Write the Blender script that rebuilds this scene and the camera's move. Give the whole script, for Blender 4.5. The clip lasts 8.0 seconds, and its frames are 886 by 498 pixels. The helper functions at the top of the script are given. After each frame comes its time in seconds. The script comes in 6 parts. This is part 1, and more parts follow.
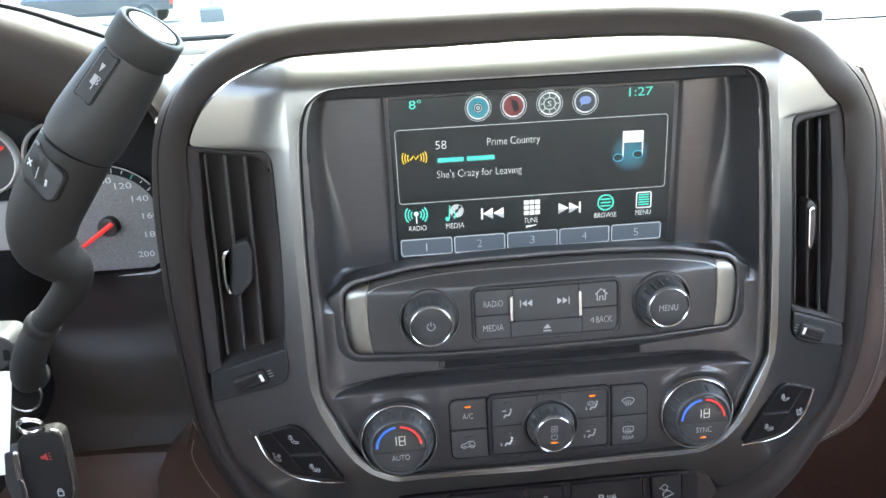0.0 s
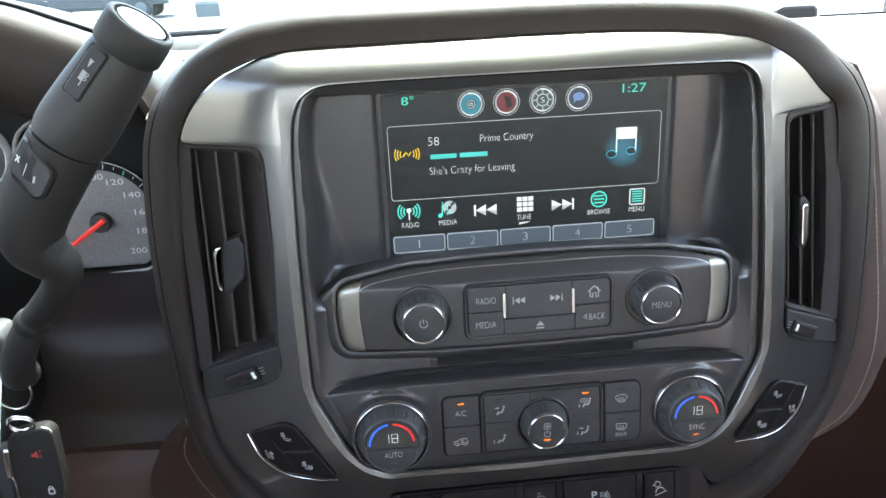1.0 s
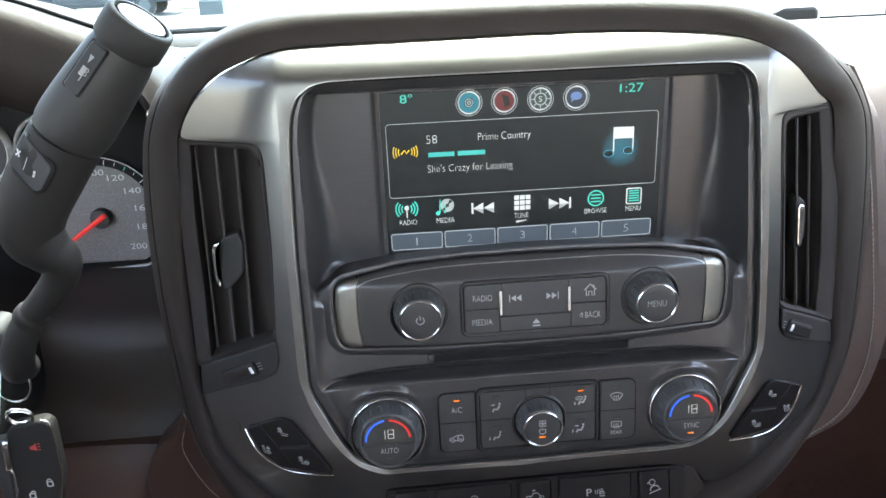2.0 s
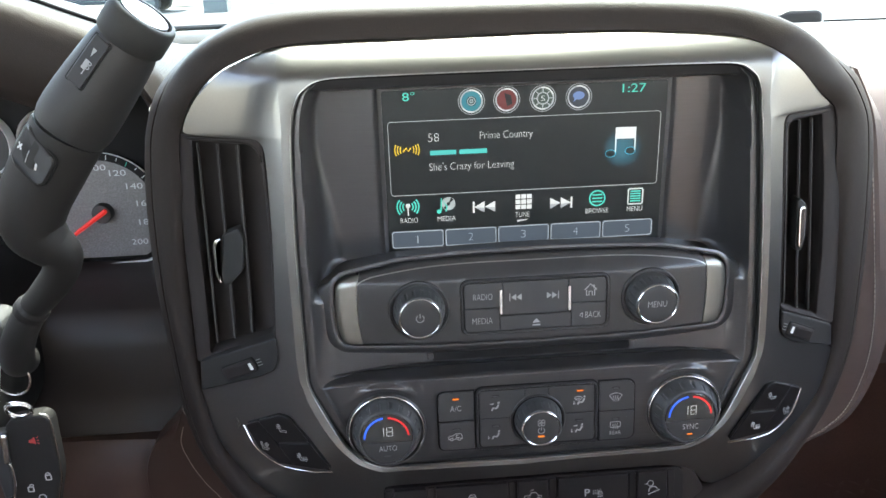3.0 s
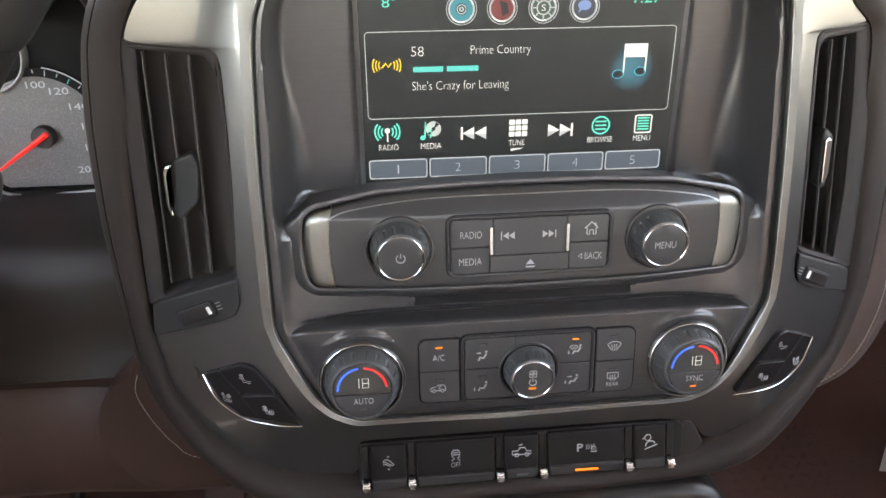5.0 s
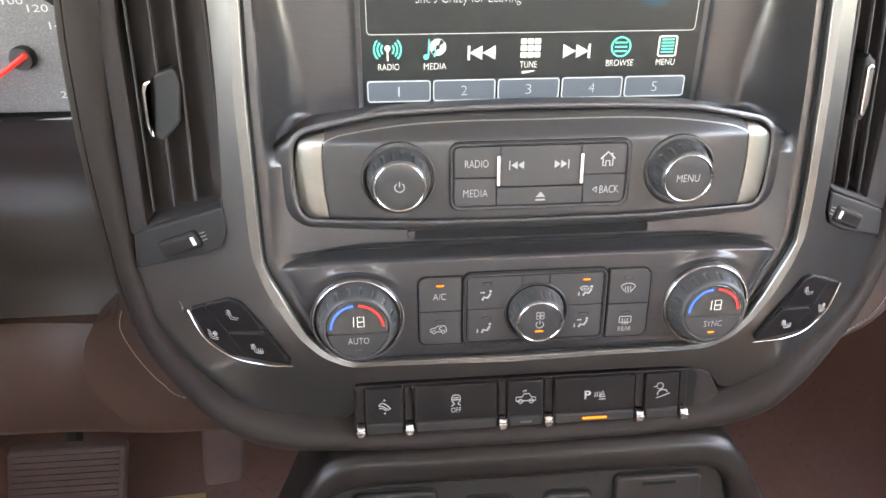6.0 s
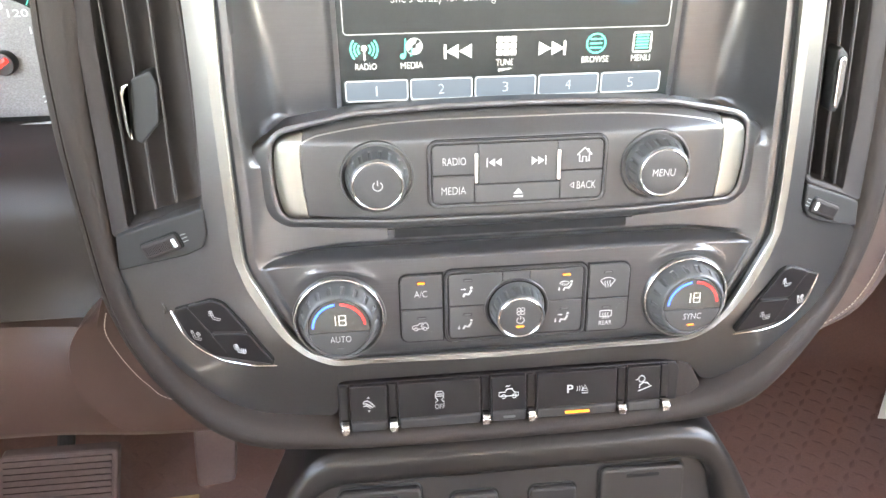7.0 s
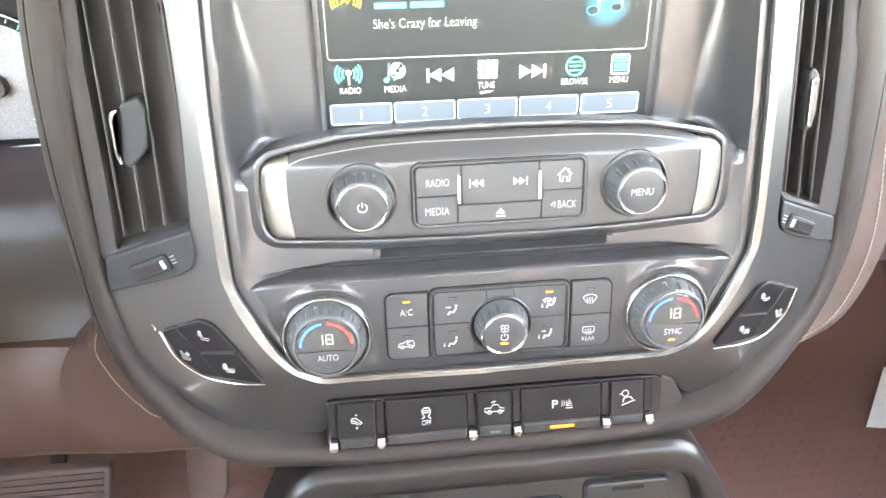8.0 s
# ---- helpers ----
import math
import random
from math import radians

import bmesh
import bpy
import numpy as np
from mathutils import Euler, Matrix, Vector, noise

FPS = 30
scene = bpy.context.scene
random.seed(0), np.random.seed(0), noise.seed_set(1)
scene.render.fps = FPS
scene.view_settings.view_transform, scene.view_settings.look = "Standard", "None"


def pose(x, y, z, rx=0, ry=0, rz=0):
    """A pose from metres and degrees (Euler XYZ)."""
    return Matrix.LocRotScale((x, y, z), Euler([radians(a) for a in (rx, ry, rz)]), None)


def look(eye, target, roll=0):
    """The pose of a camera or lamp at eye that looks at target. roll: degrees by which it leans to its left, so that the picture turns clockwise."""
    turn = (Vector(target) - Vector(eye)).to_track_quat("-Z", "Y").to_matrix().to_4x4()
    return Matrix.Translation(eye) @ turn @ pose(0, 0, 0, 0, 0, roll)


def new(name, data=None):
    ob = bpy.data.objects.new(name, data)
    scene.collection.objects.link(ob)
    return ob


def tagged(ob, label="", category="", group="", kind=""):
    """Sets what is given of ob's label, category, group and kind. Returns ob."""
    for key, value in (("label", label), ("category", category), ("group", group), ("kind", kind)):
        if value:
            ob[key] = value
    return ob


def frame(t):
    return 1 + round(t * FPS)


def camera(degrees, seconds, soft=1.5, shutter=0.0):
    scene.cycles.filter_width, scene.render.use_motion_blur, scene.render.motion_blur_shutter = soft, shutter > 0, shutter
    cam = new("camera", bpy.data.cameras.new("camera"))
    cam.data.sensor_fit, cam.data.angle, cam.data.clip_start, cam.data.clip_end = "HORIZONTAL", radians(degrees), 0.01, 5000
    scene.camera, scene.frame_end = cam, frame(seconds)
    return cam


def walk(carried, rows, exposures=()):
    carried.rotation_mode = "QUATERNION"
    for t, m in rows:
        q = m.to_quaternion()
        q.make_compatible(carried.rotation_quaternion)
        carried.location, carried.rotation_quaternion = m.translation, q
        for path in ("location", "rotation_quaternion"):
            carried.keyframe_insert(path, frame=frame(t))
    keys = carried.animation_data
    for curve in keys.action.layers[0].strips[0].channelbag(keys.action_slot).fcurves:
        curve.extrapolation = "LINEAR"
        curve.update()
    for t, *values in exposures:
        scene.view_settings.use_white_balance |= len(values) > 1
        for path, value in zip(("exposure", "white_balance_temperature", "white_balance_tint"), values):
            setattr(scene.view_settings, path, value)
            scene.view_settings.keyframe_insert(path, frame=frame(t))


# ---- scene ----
# All of the dash is laid out in its own frame: u to the right, v up, w towards the seats, in millimetres.
D = pose(0, 0, 1.45, -2, 0, 0)

cam = camera(61.1, 8.0, soft=1.5)
PATH = [
    (0, (-0.0908, -0.4482, 0.1260), (-0.0704, -0.1658, 0.0270), -2.87),
    (0.5, (-0.0878, -0.4483, 0.1264), (-0.0657, -0.1657, 0.0280), -3.06),
    (1, (-0.0884, -0.4466, 0.1262), (-0.0667, -0.1649, 0.0254), -2.78),
    (1.5, (-0.0868, -0.4490, 0.1264), (-0.0657, -0.1673, 0.0253), -2.61),
    (3, (-0.0857, -0.4503, 0.1246), (-0.0652, -0.1685, 0.0238), -1.78),
    (3.5, (-0.0861, -0.4481, 0.1245), (-0.0670, -0.1670, 0.0214), -1.61),
    (4, (-0.0852, -0.4424, 0.1217), (-0.0631, -0.1635, 0.0135), -0.85),
    (4.2, (-0.0882, -0.4366, 0.1220), (-0.0633, -0.1596, 0.0095), -0.65),
    (5.3, (-0.0838, -0.3945, 0.0952), (-0.0555, -0.1292, -0.0307), -0.40),
    (5.5, (-0.0793, -0.3922, 0.0900), (-0.0548, -0.1234, -0.0410), -0.02),
    (6, (-0.0822, -0.3802, 0.0808), (-0.0567, -0.1164, -0.0598), 0.31),
    (6.5, (-0.0776, -0.3795, 0.0802), (-0.0499, -0.1174, -0.0630), -0.04),
    (7, (-0.0745, -0.3838, 0.0818), (-0.0472, -0.1205, -0.0594), -0.44),
    (7.5, (-0.0755, -0.3841, 0.0828), (-0.0478, -0.1205, -0.0576), -0.28),
    (8, (-0.0699, -0.3891, 0.0891), (-0.0400, -0.1240, -0.0482), -0.73),
]
EXPOSURES = [(0.0, 5.62, 6980, 8), (1.0, 5.35, 6980, 8), (3.5, 5.2, 7350, 10), (4.2, 5.26, 7620, 11), (5.5, 5.94, 8280, 13), (6.5, 6.83, 8250, 11), (7.1, 7.31, 8100, 9), (8.0, 7.76, 7850, 6.5)]
walk(cam, [(t, D @ look(eye, target, roll)) for t, eye, target, roll in PATH], EXPOSURES)

# ---- light ----
SUN_UP, SUN_SIDE = 65.0, 21.0
world = bpy.data.worlds.new("world")
scene.world = world
world.use_nodes = True
sky = world.node_tree.nodes.new("ShaderNodeTexSky")
sky.sky_type = "NISHITA"
sky.sun_disc = False
sky.sun_elevation = radians(SUN_UP)
sky.sun_rotation = radians(SUN_SIDE)
sky.air_density, sky.dust_density = 1.0, 3.0
world.node_tree.nodes["Background"].inputs["Strength"].default_value = 0.15
world.node_tree.links.new(sky.outputs[0], world.node_tree.nodes["Background"].inputs["Color"])
sun = new("sun", bpy.data.lights.new("sun", "SUN"))
sun.data.energy, sun.data.angle, sun.data.color = 1.0, radians(0.6), (1.0, 0.96, 0.9)
s_dir = Vector((math.sin(radians(SUN_SIDE)) * math.cos(radians(SUN_UP)), math.cos(radians(SUN_SIDE)) * math.cos(radians(SUN_UP)), math.sin(radians(SUN_UP))))
sun.matrix_world = look(s_dir * 30, (0, 0, 0))


# ---- materials ----
def material(name, color, rough=0.5, metal=0.0, grain=0.0, size=400.0, bump=0.0, tone=0.15, stretch=(1, 1, 1), kind="noise", coat=0.0, large=14.0, ior=1.5, coat_rough=0.18):
    """A procedural surface: colour varied at two scales, roughness varied, fine relief."""
    m = bpy.data.materials.new(name)
    m.use_nodes = True
    nt = m.node_tree
    n, link = nt.nodes, nt.links.new
    b = n["Principled BSDF"]
    b.inputs["Metallic"].default_value = metal
    b.inputs["Coat Weight"].default_value = coat
    b.inputs["Coat Roughness"].default_value = coat_rough
    b.inputs["IOR"].default_value = ior
    co = n.new("ShaderNodeTexCoord")
    mp = n.new("ShaderNodeMapping")
    mp.inputs["Scale"].default_value = stretch
    link(co.outputs["Object"], mp.inputs["Vector"])
    big = n.new("ShaderNodeTexNoise")
    big.inputs["Scale"].default_value, big.inputs["Detail"].default_value = large, 5
    link(co.outputs["Object"], big.inputs["Vector"])
    if kind == "cells":
        fine = n.new("ShaderNodeTexVoronoi")
        fine.inputs["Scale"].default_value = size
        height = fine.outputs["Distance"]
    else:
        fine = n.new("ShaderNodeTexNoise")
        fine.inputs["Scale"].default_value, fine.inputs["Detail"].default_value = size, 3
        height = fine.outputs["Fac"]
    link(mp.outputs[0], fine.inputs["Vector"])
    mix = n.new("ShaderNodeMath")
    mix.operation = "MULTIPLY_ADD"
    link(big.outputs["Fac"], mix.inputs[0])
    mix.inputs[1].default_value = tone * 2
    mix.inputs[2].default_value = 1 - tone
    mul = n.new("ShaderNodeMath")
    mul.operation = "MULTIPLY_ADD"
    link(height, mul.inputs[0])
    mul.inputs[1].default_value = grain * 2
    mul.inputs[2].default_value = 1 - grain
    both = n.new("ShaderNodeMath")
    both.operation = "MULTIPLY"
    link(mix.outputs[0], both.inputs[0])
    link(mul.outputs[0], both.inputs[1])
    tint = n.new("ShaderNodeVectorMath")
    tint.operation = "SCALE"
    tint.inputs[0].default_value = color
    link(both.outputs[0], tint.inputs["Scale"])
    link(tint.outputs[0], b.inputs["Base Color"])
    rg = n.new("ShaderNodeMath")
    rg.operation = "MULTIPLY_ADD"
    link(big.outputs["Fac"], rg.inputs[0])
    rg.inputs[1].default_value, rg.inputs[2].default_value = rough * 0.3, rough * 0.85
    link(rg.outputs[0], b.inputs["Roughness"])
    if bump:
        bp = n.new("ShaderNodeBump")
        bp.inputs["Strength"].default_value, bp.inputs["Distance"].default_value = bump, 0.0006
        link(height, bp.inputs["Height"])
        link(bp.outputs[0], b.inputs["Normal"])
    return m


def glow(name, color, strength, base=0.3):
    m = bpy.data.materials.new(name)
    m.use_nodes = True
    b = m.node_tree.nodes["Principled BSDF"]
    b.inputs["Base Color"].default_value = (*[base * c for c in color], 1)
    b.inputs["Roughness"].default_value = 0.5
    b.inputs["Emission Color"].default_value = (*color, 1)
    b.inputs["Emission Strength"].default_value = strength * 0.047
    return m


LEATHER = material("padded_vinyl", (0.0205, 0.0154, 0.0133), 0.6, 0, 0.25, 1700, 0.2, 0.2, kind="cells", ior=1.26)
GRADE = -0.3
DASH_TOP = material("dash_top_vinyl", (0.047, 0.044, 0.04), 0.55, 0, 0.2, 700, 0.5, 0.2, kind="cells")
BROWN = material("cocoa_plastic", (0.044, 0.0235, 0.0185), 0.5, 0, 0.15, 1200, 0.25, 0.2)
SOFT_BLACK = material("soft_black_plastic", (0.015, 0.0135, 0.013), 0.55, 0, 0.15, 1500, 0.12, 0.15, ior=1.4)
SILVER = material("satin_graphite_trim", (0.162, 0.162, 0.162), 0.32, 0.95, 0.06, 900, 0.02, 0.08, coat=0.65, coat_rough=0.24)
SILVER.node_tree.nodes["Principled BSDF"].inputs["Coat Roughness"].default_value = 0.05
SILVER_EDGE = material("bright_silver_edge", (0.152, 0.151, 0.144), 0.36, 1.0, 0.05, 900, 0.02, 0.06)
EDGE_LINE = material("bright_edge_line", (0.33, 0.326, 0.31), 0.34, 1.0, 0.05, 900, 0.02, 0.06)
END_CAP = material("pale_brushed_silver", (0.25, 0.245, 0.222), 0.34, 1.0, 0.12, 300, 0.03, 0.12, stretch=(1, 1, 0.1))
PANEL = material("charcoal_metallic_plastic", (0.041, 0.0394, 0.0402), 0.3, 0.3, 0.2, 260, 0.03, 0.12, stretch=(0.15, 1, 6), coat=0.5, coat_rough=0.15)
FACE = material("radio_face_plastic", (0.0302, 0.0299, 0.0306), 0.36, 0.3, 0.1, 500, 0.03, 0.1, coat=0.3)
BUTTON = material("button_plastic", (0.033, 0.0318, 0.0318), 0.42, 0, 0.1, 900, 0.08, 0.1)
GAP = material("dark_gap", (0.008, 0.0075, 0.0075), 0.7, 0, 0.1, 400, 0, 0.1, ior=1.25)
VENT = material("vent_plastic", (0.024, 0.0195, 0.0185), 0.65, 0, 0.15, 900, 0.15, 0.15, ior=1.3)
KNOB = material("knob_rubber", (0.045, 0.0455, 0.046), 0.42, 0, 0.1, 900, 0.1, 0.12)
CHROME = material("chrome", (0.74, 0.74, 0.73), 0.2, 1.0, 0.03, 300, 0, 0.05)
CAP = material("cap_rubber", (0.017, 0.0165, 0.016), 0.65, 0, 0.1, 900, 0.1, 0.12, ior=1.36)
ARM = material("dark_lever_plastic", (0.0105, 0.0088, 0.008), 0.62, 0, 0.1, 900, 0.1, 0.12, ior=1.34)
PIANO = material("satin_black", (0.0085, 0.007, 0.0073), 0.4, 0, 0.05, 300, 0.02, 0.1, ior=1.29)
GLASS_BLACK = material("display_glass", (0.008, 0.0105, 0.011), 0.32, 0, 0.05, 200, 0, 0.1, ior=1.42)
PRINT = material("white_print", (0.35, 0.35, 0.34), 0.5, 0, 0.05, 500, 0, 0.05)
PRINT_DIM = material("grey_print", (0.2, 0.2, 0.2), 0.5, 0, 0.05, 500, 0, 0.05)
RED_PRINT = material("red_print", (0.35, 0.03, 0.03), 0.5, 0, 0.05, 500, 0, 0.05)
DIAL = material("dial_face", (0.165, 0.155, 0.149), 0.5, 0.2, 0.3, 800, 0.3, 0.04, kind="cells", stretch=(1, 1, 1.6))
RING = material("bright_ring", (0.65, 0.65, 0.64), 0.3, 0.4, 0.05, 300, 0, 0.05)
PAPER = material("white_paper", (0.78, 0.8, 0.8), 0.7, 0, 0.04, 200, 0.05, 0.05)
STITCH = material("beige_thread", (0.32, 0.29, 0.25), 0.7, 0, 0.2, 2000, 0.2, 0.1)
RUBBER = material("tread_rubber", (0.118, 0.063, 0.052), 0.65, 0, 0.2, 300, 0.3, 0.2)
PEDAL = material("pedal_rubber", (0.066, 0.043, 0.041), 0.55, 0, 0.2, 300, 0.2, 0.25)
TAN = material("tan_board", (0.3, 0.2, 0.09), 0.7, 0, 0.3, 120, 0.2, 0.25, stretch=(1, 6, 1))
CABIN = material("brown_cabin_trim", (0.075, 0.05, 0.04), 0.7, 0, 0.15, 500, 0.2, 0.15)
BEIGE = material("beige_cloth", (0.58, 0.47, 0.395), 0.9, 0, 0.15, 700, 0.3, 0.12)
CARPET = material("black_carpet", (0.014, 0.0105, 0.009), 0.95, 0, 0.3, 600, 0.4, 0.2, ior=1.2)
HEADLINER = material("headliner_cloth", (0.68, 0.61, 0.55), 0.9, 0, 0.15, 900, 0.3, 0.1)
LIT_WHITE = glow("lit_white", (0.85, 0.9, 0.9), 0.38)
LIT_TEAL = glow("lit_teal", (0.06, 0.75, 0.6), 0.5)
LIT_SEA = glow("lit_sea_green", (0.05, 0.62, 0.56), 0.36)
LIT_AMBER = glow("lit_amber", (1.0, 0.22, 0.008), 0.7)
LIT_YELLOW = glow("lit_yellow", (0.9, 0.62, 0.02), 0.5)
LIT_BLUE = glow("lit_blue", (0.02, 0.12, 0.9), 0.8)
LIT_RED = glow("lit_red", (0.9, 0.03, 0.03), 0.5)
LIT_KEY = glow("lit_key", (0.29, 0.4, 0.54), 0.112, 0.06)
LIT_KEY_EDGE = glow("lit_key_edge", (0.7, 0.8, 0.88), 0.26, 0.2)
LIT_DIM = glow("lit_dim", (0.5, 0.55, 0.58), 0.3)
LIT_LINE = glow("lit_line", (0.6, 0.66, 0.66), 0.27)
LIT_CYAN = glow("lit_cyan", (0.03, 0.45, 0.6), 0.5)
NEEDLE = glow("needle_red", (0.9, 0.03, 0.02), 0.35)

# ---- building blocks ----
BASES = {}


def thing(name, base, label, category, group="", kind=""):
    """An empty at a base point (u, v, w) of the dash that carries its parts."""
    ob = new(name)
    ob.empty_display_size = 0.02
    ob.matrix_world = D @ Matrix.Translation(at(*base))
    BASES[ob.name] = at(*base)
    return tagged(ob, label, category, group, kind)


def at(u, v, w):
    return Vector((u, -w, v)) / 1000


def part(name, bm, mat, parent, label="", smooth=True, kind=""):
    """Links a bmesh whose vertices are (u, v, w) millimetres as one mesh under parent."""
    base = BASES[parent.name]
    for vert in bm.verts:
        vert.co = at(*vert.co) - base
    bmesh.ops.recalc_face_normals(bm, faces=bm.faces)
    me = bpy.data.meshes.new(name)
    for f in bm.faces:
        f.smooth = smooth
    bm.to_mesh(me)
    bm.free()
    if smooth:
        me.set_sharp_from_angle(angle=radians(17 if max(len(f.vertices) for f in me.polygons) > 8 else 40))
    me.materials.append(mat)
    ob = new(name, me)
    ob.parent = parent
    BASES[ob.name] = base
    return tagged(ob, label, kind=kind)


def front(v):
    """How far the front of the stack stands out at a height."""
    return 31 - 0.1 * v


def surf(u, v):
    """The front of the stack: flat in the middle, swept back at the sides and rolled over at the top."""
    a = abs(u)
    w = front(v)
    if a > 140:
        w -= 25 * ((a - 140) / 60) ** 1.3
    if v > 74:
        w -= 20 * ((v - 74) / 22) ** 2
    return w


def curve_through(pts, k=6, closed=False, tension=0.5):
    """Points on a smooth line through pts (2 or 3 coordinates)."""
    p = [np.array(q, float) for q in pts]
    n = len(p)
    out = []
    for i in range(n if closed else n - 1):
        if closed:
            a, b, c, d = p[i - 1], p[i], p[(i + 1) % n], p[(i + 2) % n]
        else:
            a, b, c, d = p[max(i - 1, 0)], p[i], p[i + 1], p[min(i + 2, n - 1)]
        m0, m1 = tension * (c - a), tension * (d - b)
        for j in range(k):
            t = j / k
            out.append((2 * t**3 - 3 * t**2 + 1) * b + (t**3 - 2 * t**2 + t) * m0 + (-2 * t**3 + 3 * t**2) * c + (t**3 - t**2) * m1)
    if not closed:
        out.append(p[-1])
    return out


def mirrored(half):
    """A closed outline from its right half, which runs from the top of the middle line to the bottom."""
    return [tuple(q) for q in half] + [(-q[0], *q[1:]) for q in reversed(half[1:-1])]


def rrect(u0, v0, u1, v1, r=2.0, n=4):
    u0, u1, v0, v1 = min(u0, u1), max(u0, u1), min(v0, v1), max(v0, v1)
    pts = []
    for cu, cv, a in ((u1 - r, v1 - r, 0), (u0 + r, v1 - r, 90), (u0 + r, v0 + r, 180), (u1 - r, v0 + r, 270)):
        for i in range(n + 1):
            t = radians(a + 90 * i / n)
            pts.append((cu + r * math.cos(t), cv + r * math.sin(t)))
    return pts


def rounded(poly, r=2.0, n=4):
    """A polygon with its corners rounded."""
    out = []
    m = len(poly)
    for i in range(m):
        a, b, c = (Vector(poly[j % m][:2]) for j in (i - 1, i, i + 1))
        p, q = (a - b), (c - b)
        k = min(r, p.length * 0.45, q.length * 0.45)
        s, e = b + p.normalized() * k, b + q.normalized() * k
        for j in range(n + 1):
            t = j / n
            out.append(tuple((1 - t) ** 2 * s + 2 * t * (1 - t) * b + t * t * e))
    return out


def area(poly):
    return 0.5 * sum(poly[i - 1][0] * poly[i][1] - poly[i][0] * poly[i - 1][1] for i in range(len(poly)))


def inset(poly, d):
    """The outline moved inwards by d."""
    s = 1 if area(poly) > 0 else -1
    n = len(poly)
    out = []
    for i in range(n):
        a, b, c = (Vector(poly[j % n][:2]) for j in (i - 1, i, i + 1))
        e0, e1 = (b - a), (c - b)
        n0 = Vector((-e0.y, e0.x)).normalized() if e0.length > 1e-6 else Vector((0, 0))
        n1 = Vector((-e1.y, e1.x)).normalized() if e1.length > 1e-6 else n0
        m = n0 + n1
        m = m.normalized() / max(0.5, m.normalized().dot(n1)) if m.length > 1e-6 else n1
        out.append(tuple(b + s * d * m))
    return out


def slab(bm, poly, low, high, bevel=0.8, over=None, cap=True):
    """A flat-topped body over an outline, its top edge bevelled. low and high stand over the surface over(u, v)."""
    over = over or (lambda u, v: 0.0)
    soft = inset(poly, bevel)
    mid = inset(poly, bevel * 0.3)
    rings = []
    for pts, h in ((poly, low), (poly, high - bevel), (mid, high - bevel * 0.3), (soft, high)):
        rings.append([bm.verts.new((u, v, over(u, v) + h)) for u, v in pts])
    n = len(poly)
    for a, b in zip(rings, rings[1:]):
        for i in range(n):
            bm.faces.new((a[i - 1], a[i], b[i], b[i - 1]))
    if cap:
        bm.faces.new(rings[-1])
    return bm


def flat(bm, poly, h, over=None):
    over = over or (lambda u, v: 0.0)
    bm.faces.new([bm.verts.new((u, v, over(u, v) + h)) for u, v in poly])
    return bm


def stroke(bm, pts, width, h, over=None, thick=0.15):
    """A thin raised line along pts."""
    p = [Vector(q[:2]) for q in pts]
    left, right = [], []
    for i, q in enumerate(p):
        d = (p[min(i + 1, len(p) - 1)] - p[max(i - 1, 0)])
        d = d.normalized() if d.length > 1e-9 else Vector((1, 0))
        nrm = Vector((-d.y, d.x)) * width / 2
        left.append(q + nrm)
        right.append(q - nrm)
    ring = [tuple(q) for q in left] + [tuple(q) for q in reversed(right)]
    over = over or (lambda u, v: 0.0)
    top = [bm.verts.new((u, v, over(u, v) + h + thick)) for u, v in ring]
    low = [bm.verts.new((u, v, over(u, v) + h)) for u, v in ring]
    k = len(p)
    for i in range(k - 1):
        bm.faces.new((top[i], top[i + 1], top[2 * k - 2 - i], top[2 * k - 1 - i]))
    for i in range(2 * k):
        bm.faces.new((low[i - 1], low[i], top[i], top[i - 1]))
    return bm


def arc(cu, cv, r, a0, a1, n=16):
    return [(cu + r * math.cos(radians(a0 + (a1 - a0) * i / n)), cv + r * math.sin(radians(a0 + (a1 - a0) * i / n))) for i in range(n + 1)]


def turned(bm, c, profile, n=48, axis=(0, 0.1, 1), knurl=None):
    """A body turned round an axis through c = (u, v, w): profile of (radius, height). knurl(i) scales the radius."""
    ax = Vector(axis).normalized()
    ex = Vector((1, 0, 0))
    ex = (ex - ax * ex.dot(ax)).normalized()
    ey = ax.cross(ex)
    c = Vector(c)
    rings = []
    for r, h in profile:
        if r < 1e-6:
            rings.append([bm.verts.new(c + ax * h)])
            continue
        ring = []
        for i in range(n):
            t = 2 * math.pi * i / n
            k = knurl(i, r, h) if knurl else 1.0
            ring.append(bm.verts.new(c + ax * h + (ex * math.cos(t) + ey * math.sin(t)) * r * k))
        rings.append(ring)
    for a, b in zip(rings, rings[1:]):
        for i in range(n):
            quad = [a[i - 1] if len(a) > 1 else a[0], a[i] if len(a) > 1 else a[0], b[i] if len(b) > 1 else b[0], b[i - 1] if len(b) > 1 else b[0]]
            quad = list(dict.fromkeys(quad))
            if len(quad) > 2:
                bm.faces.new(quad)
    return bm


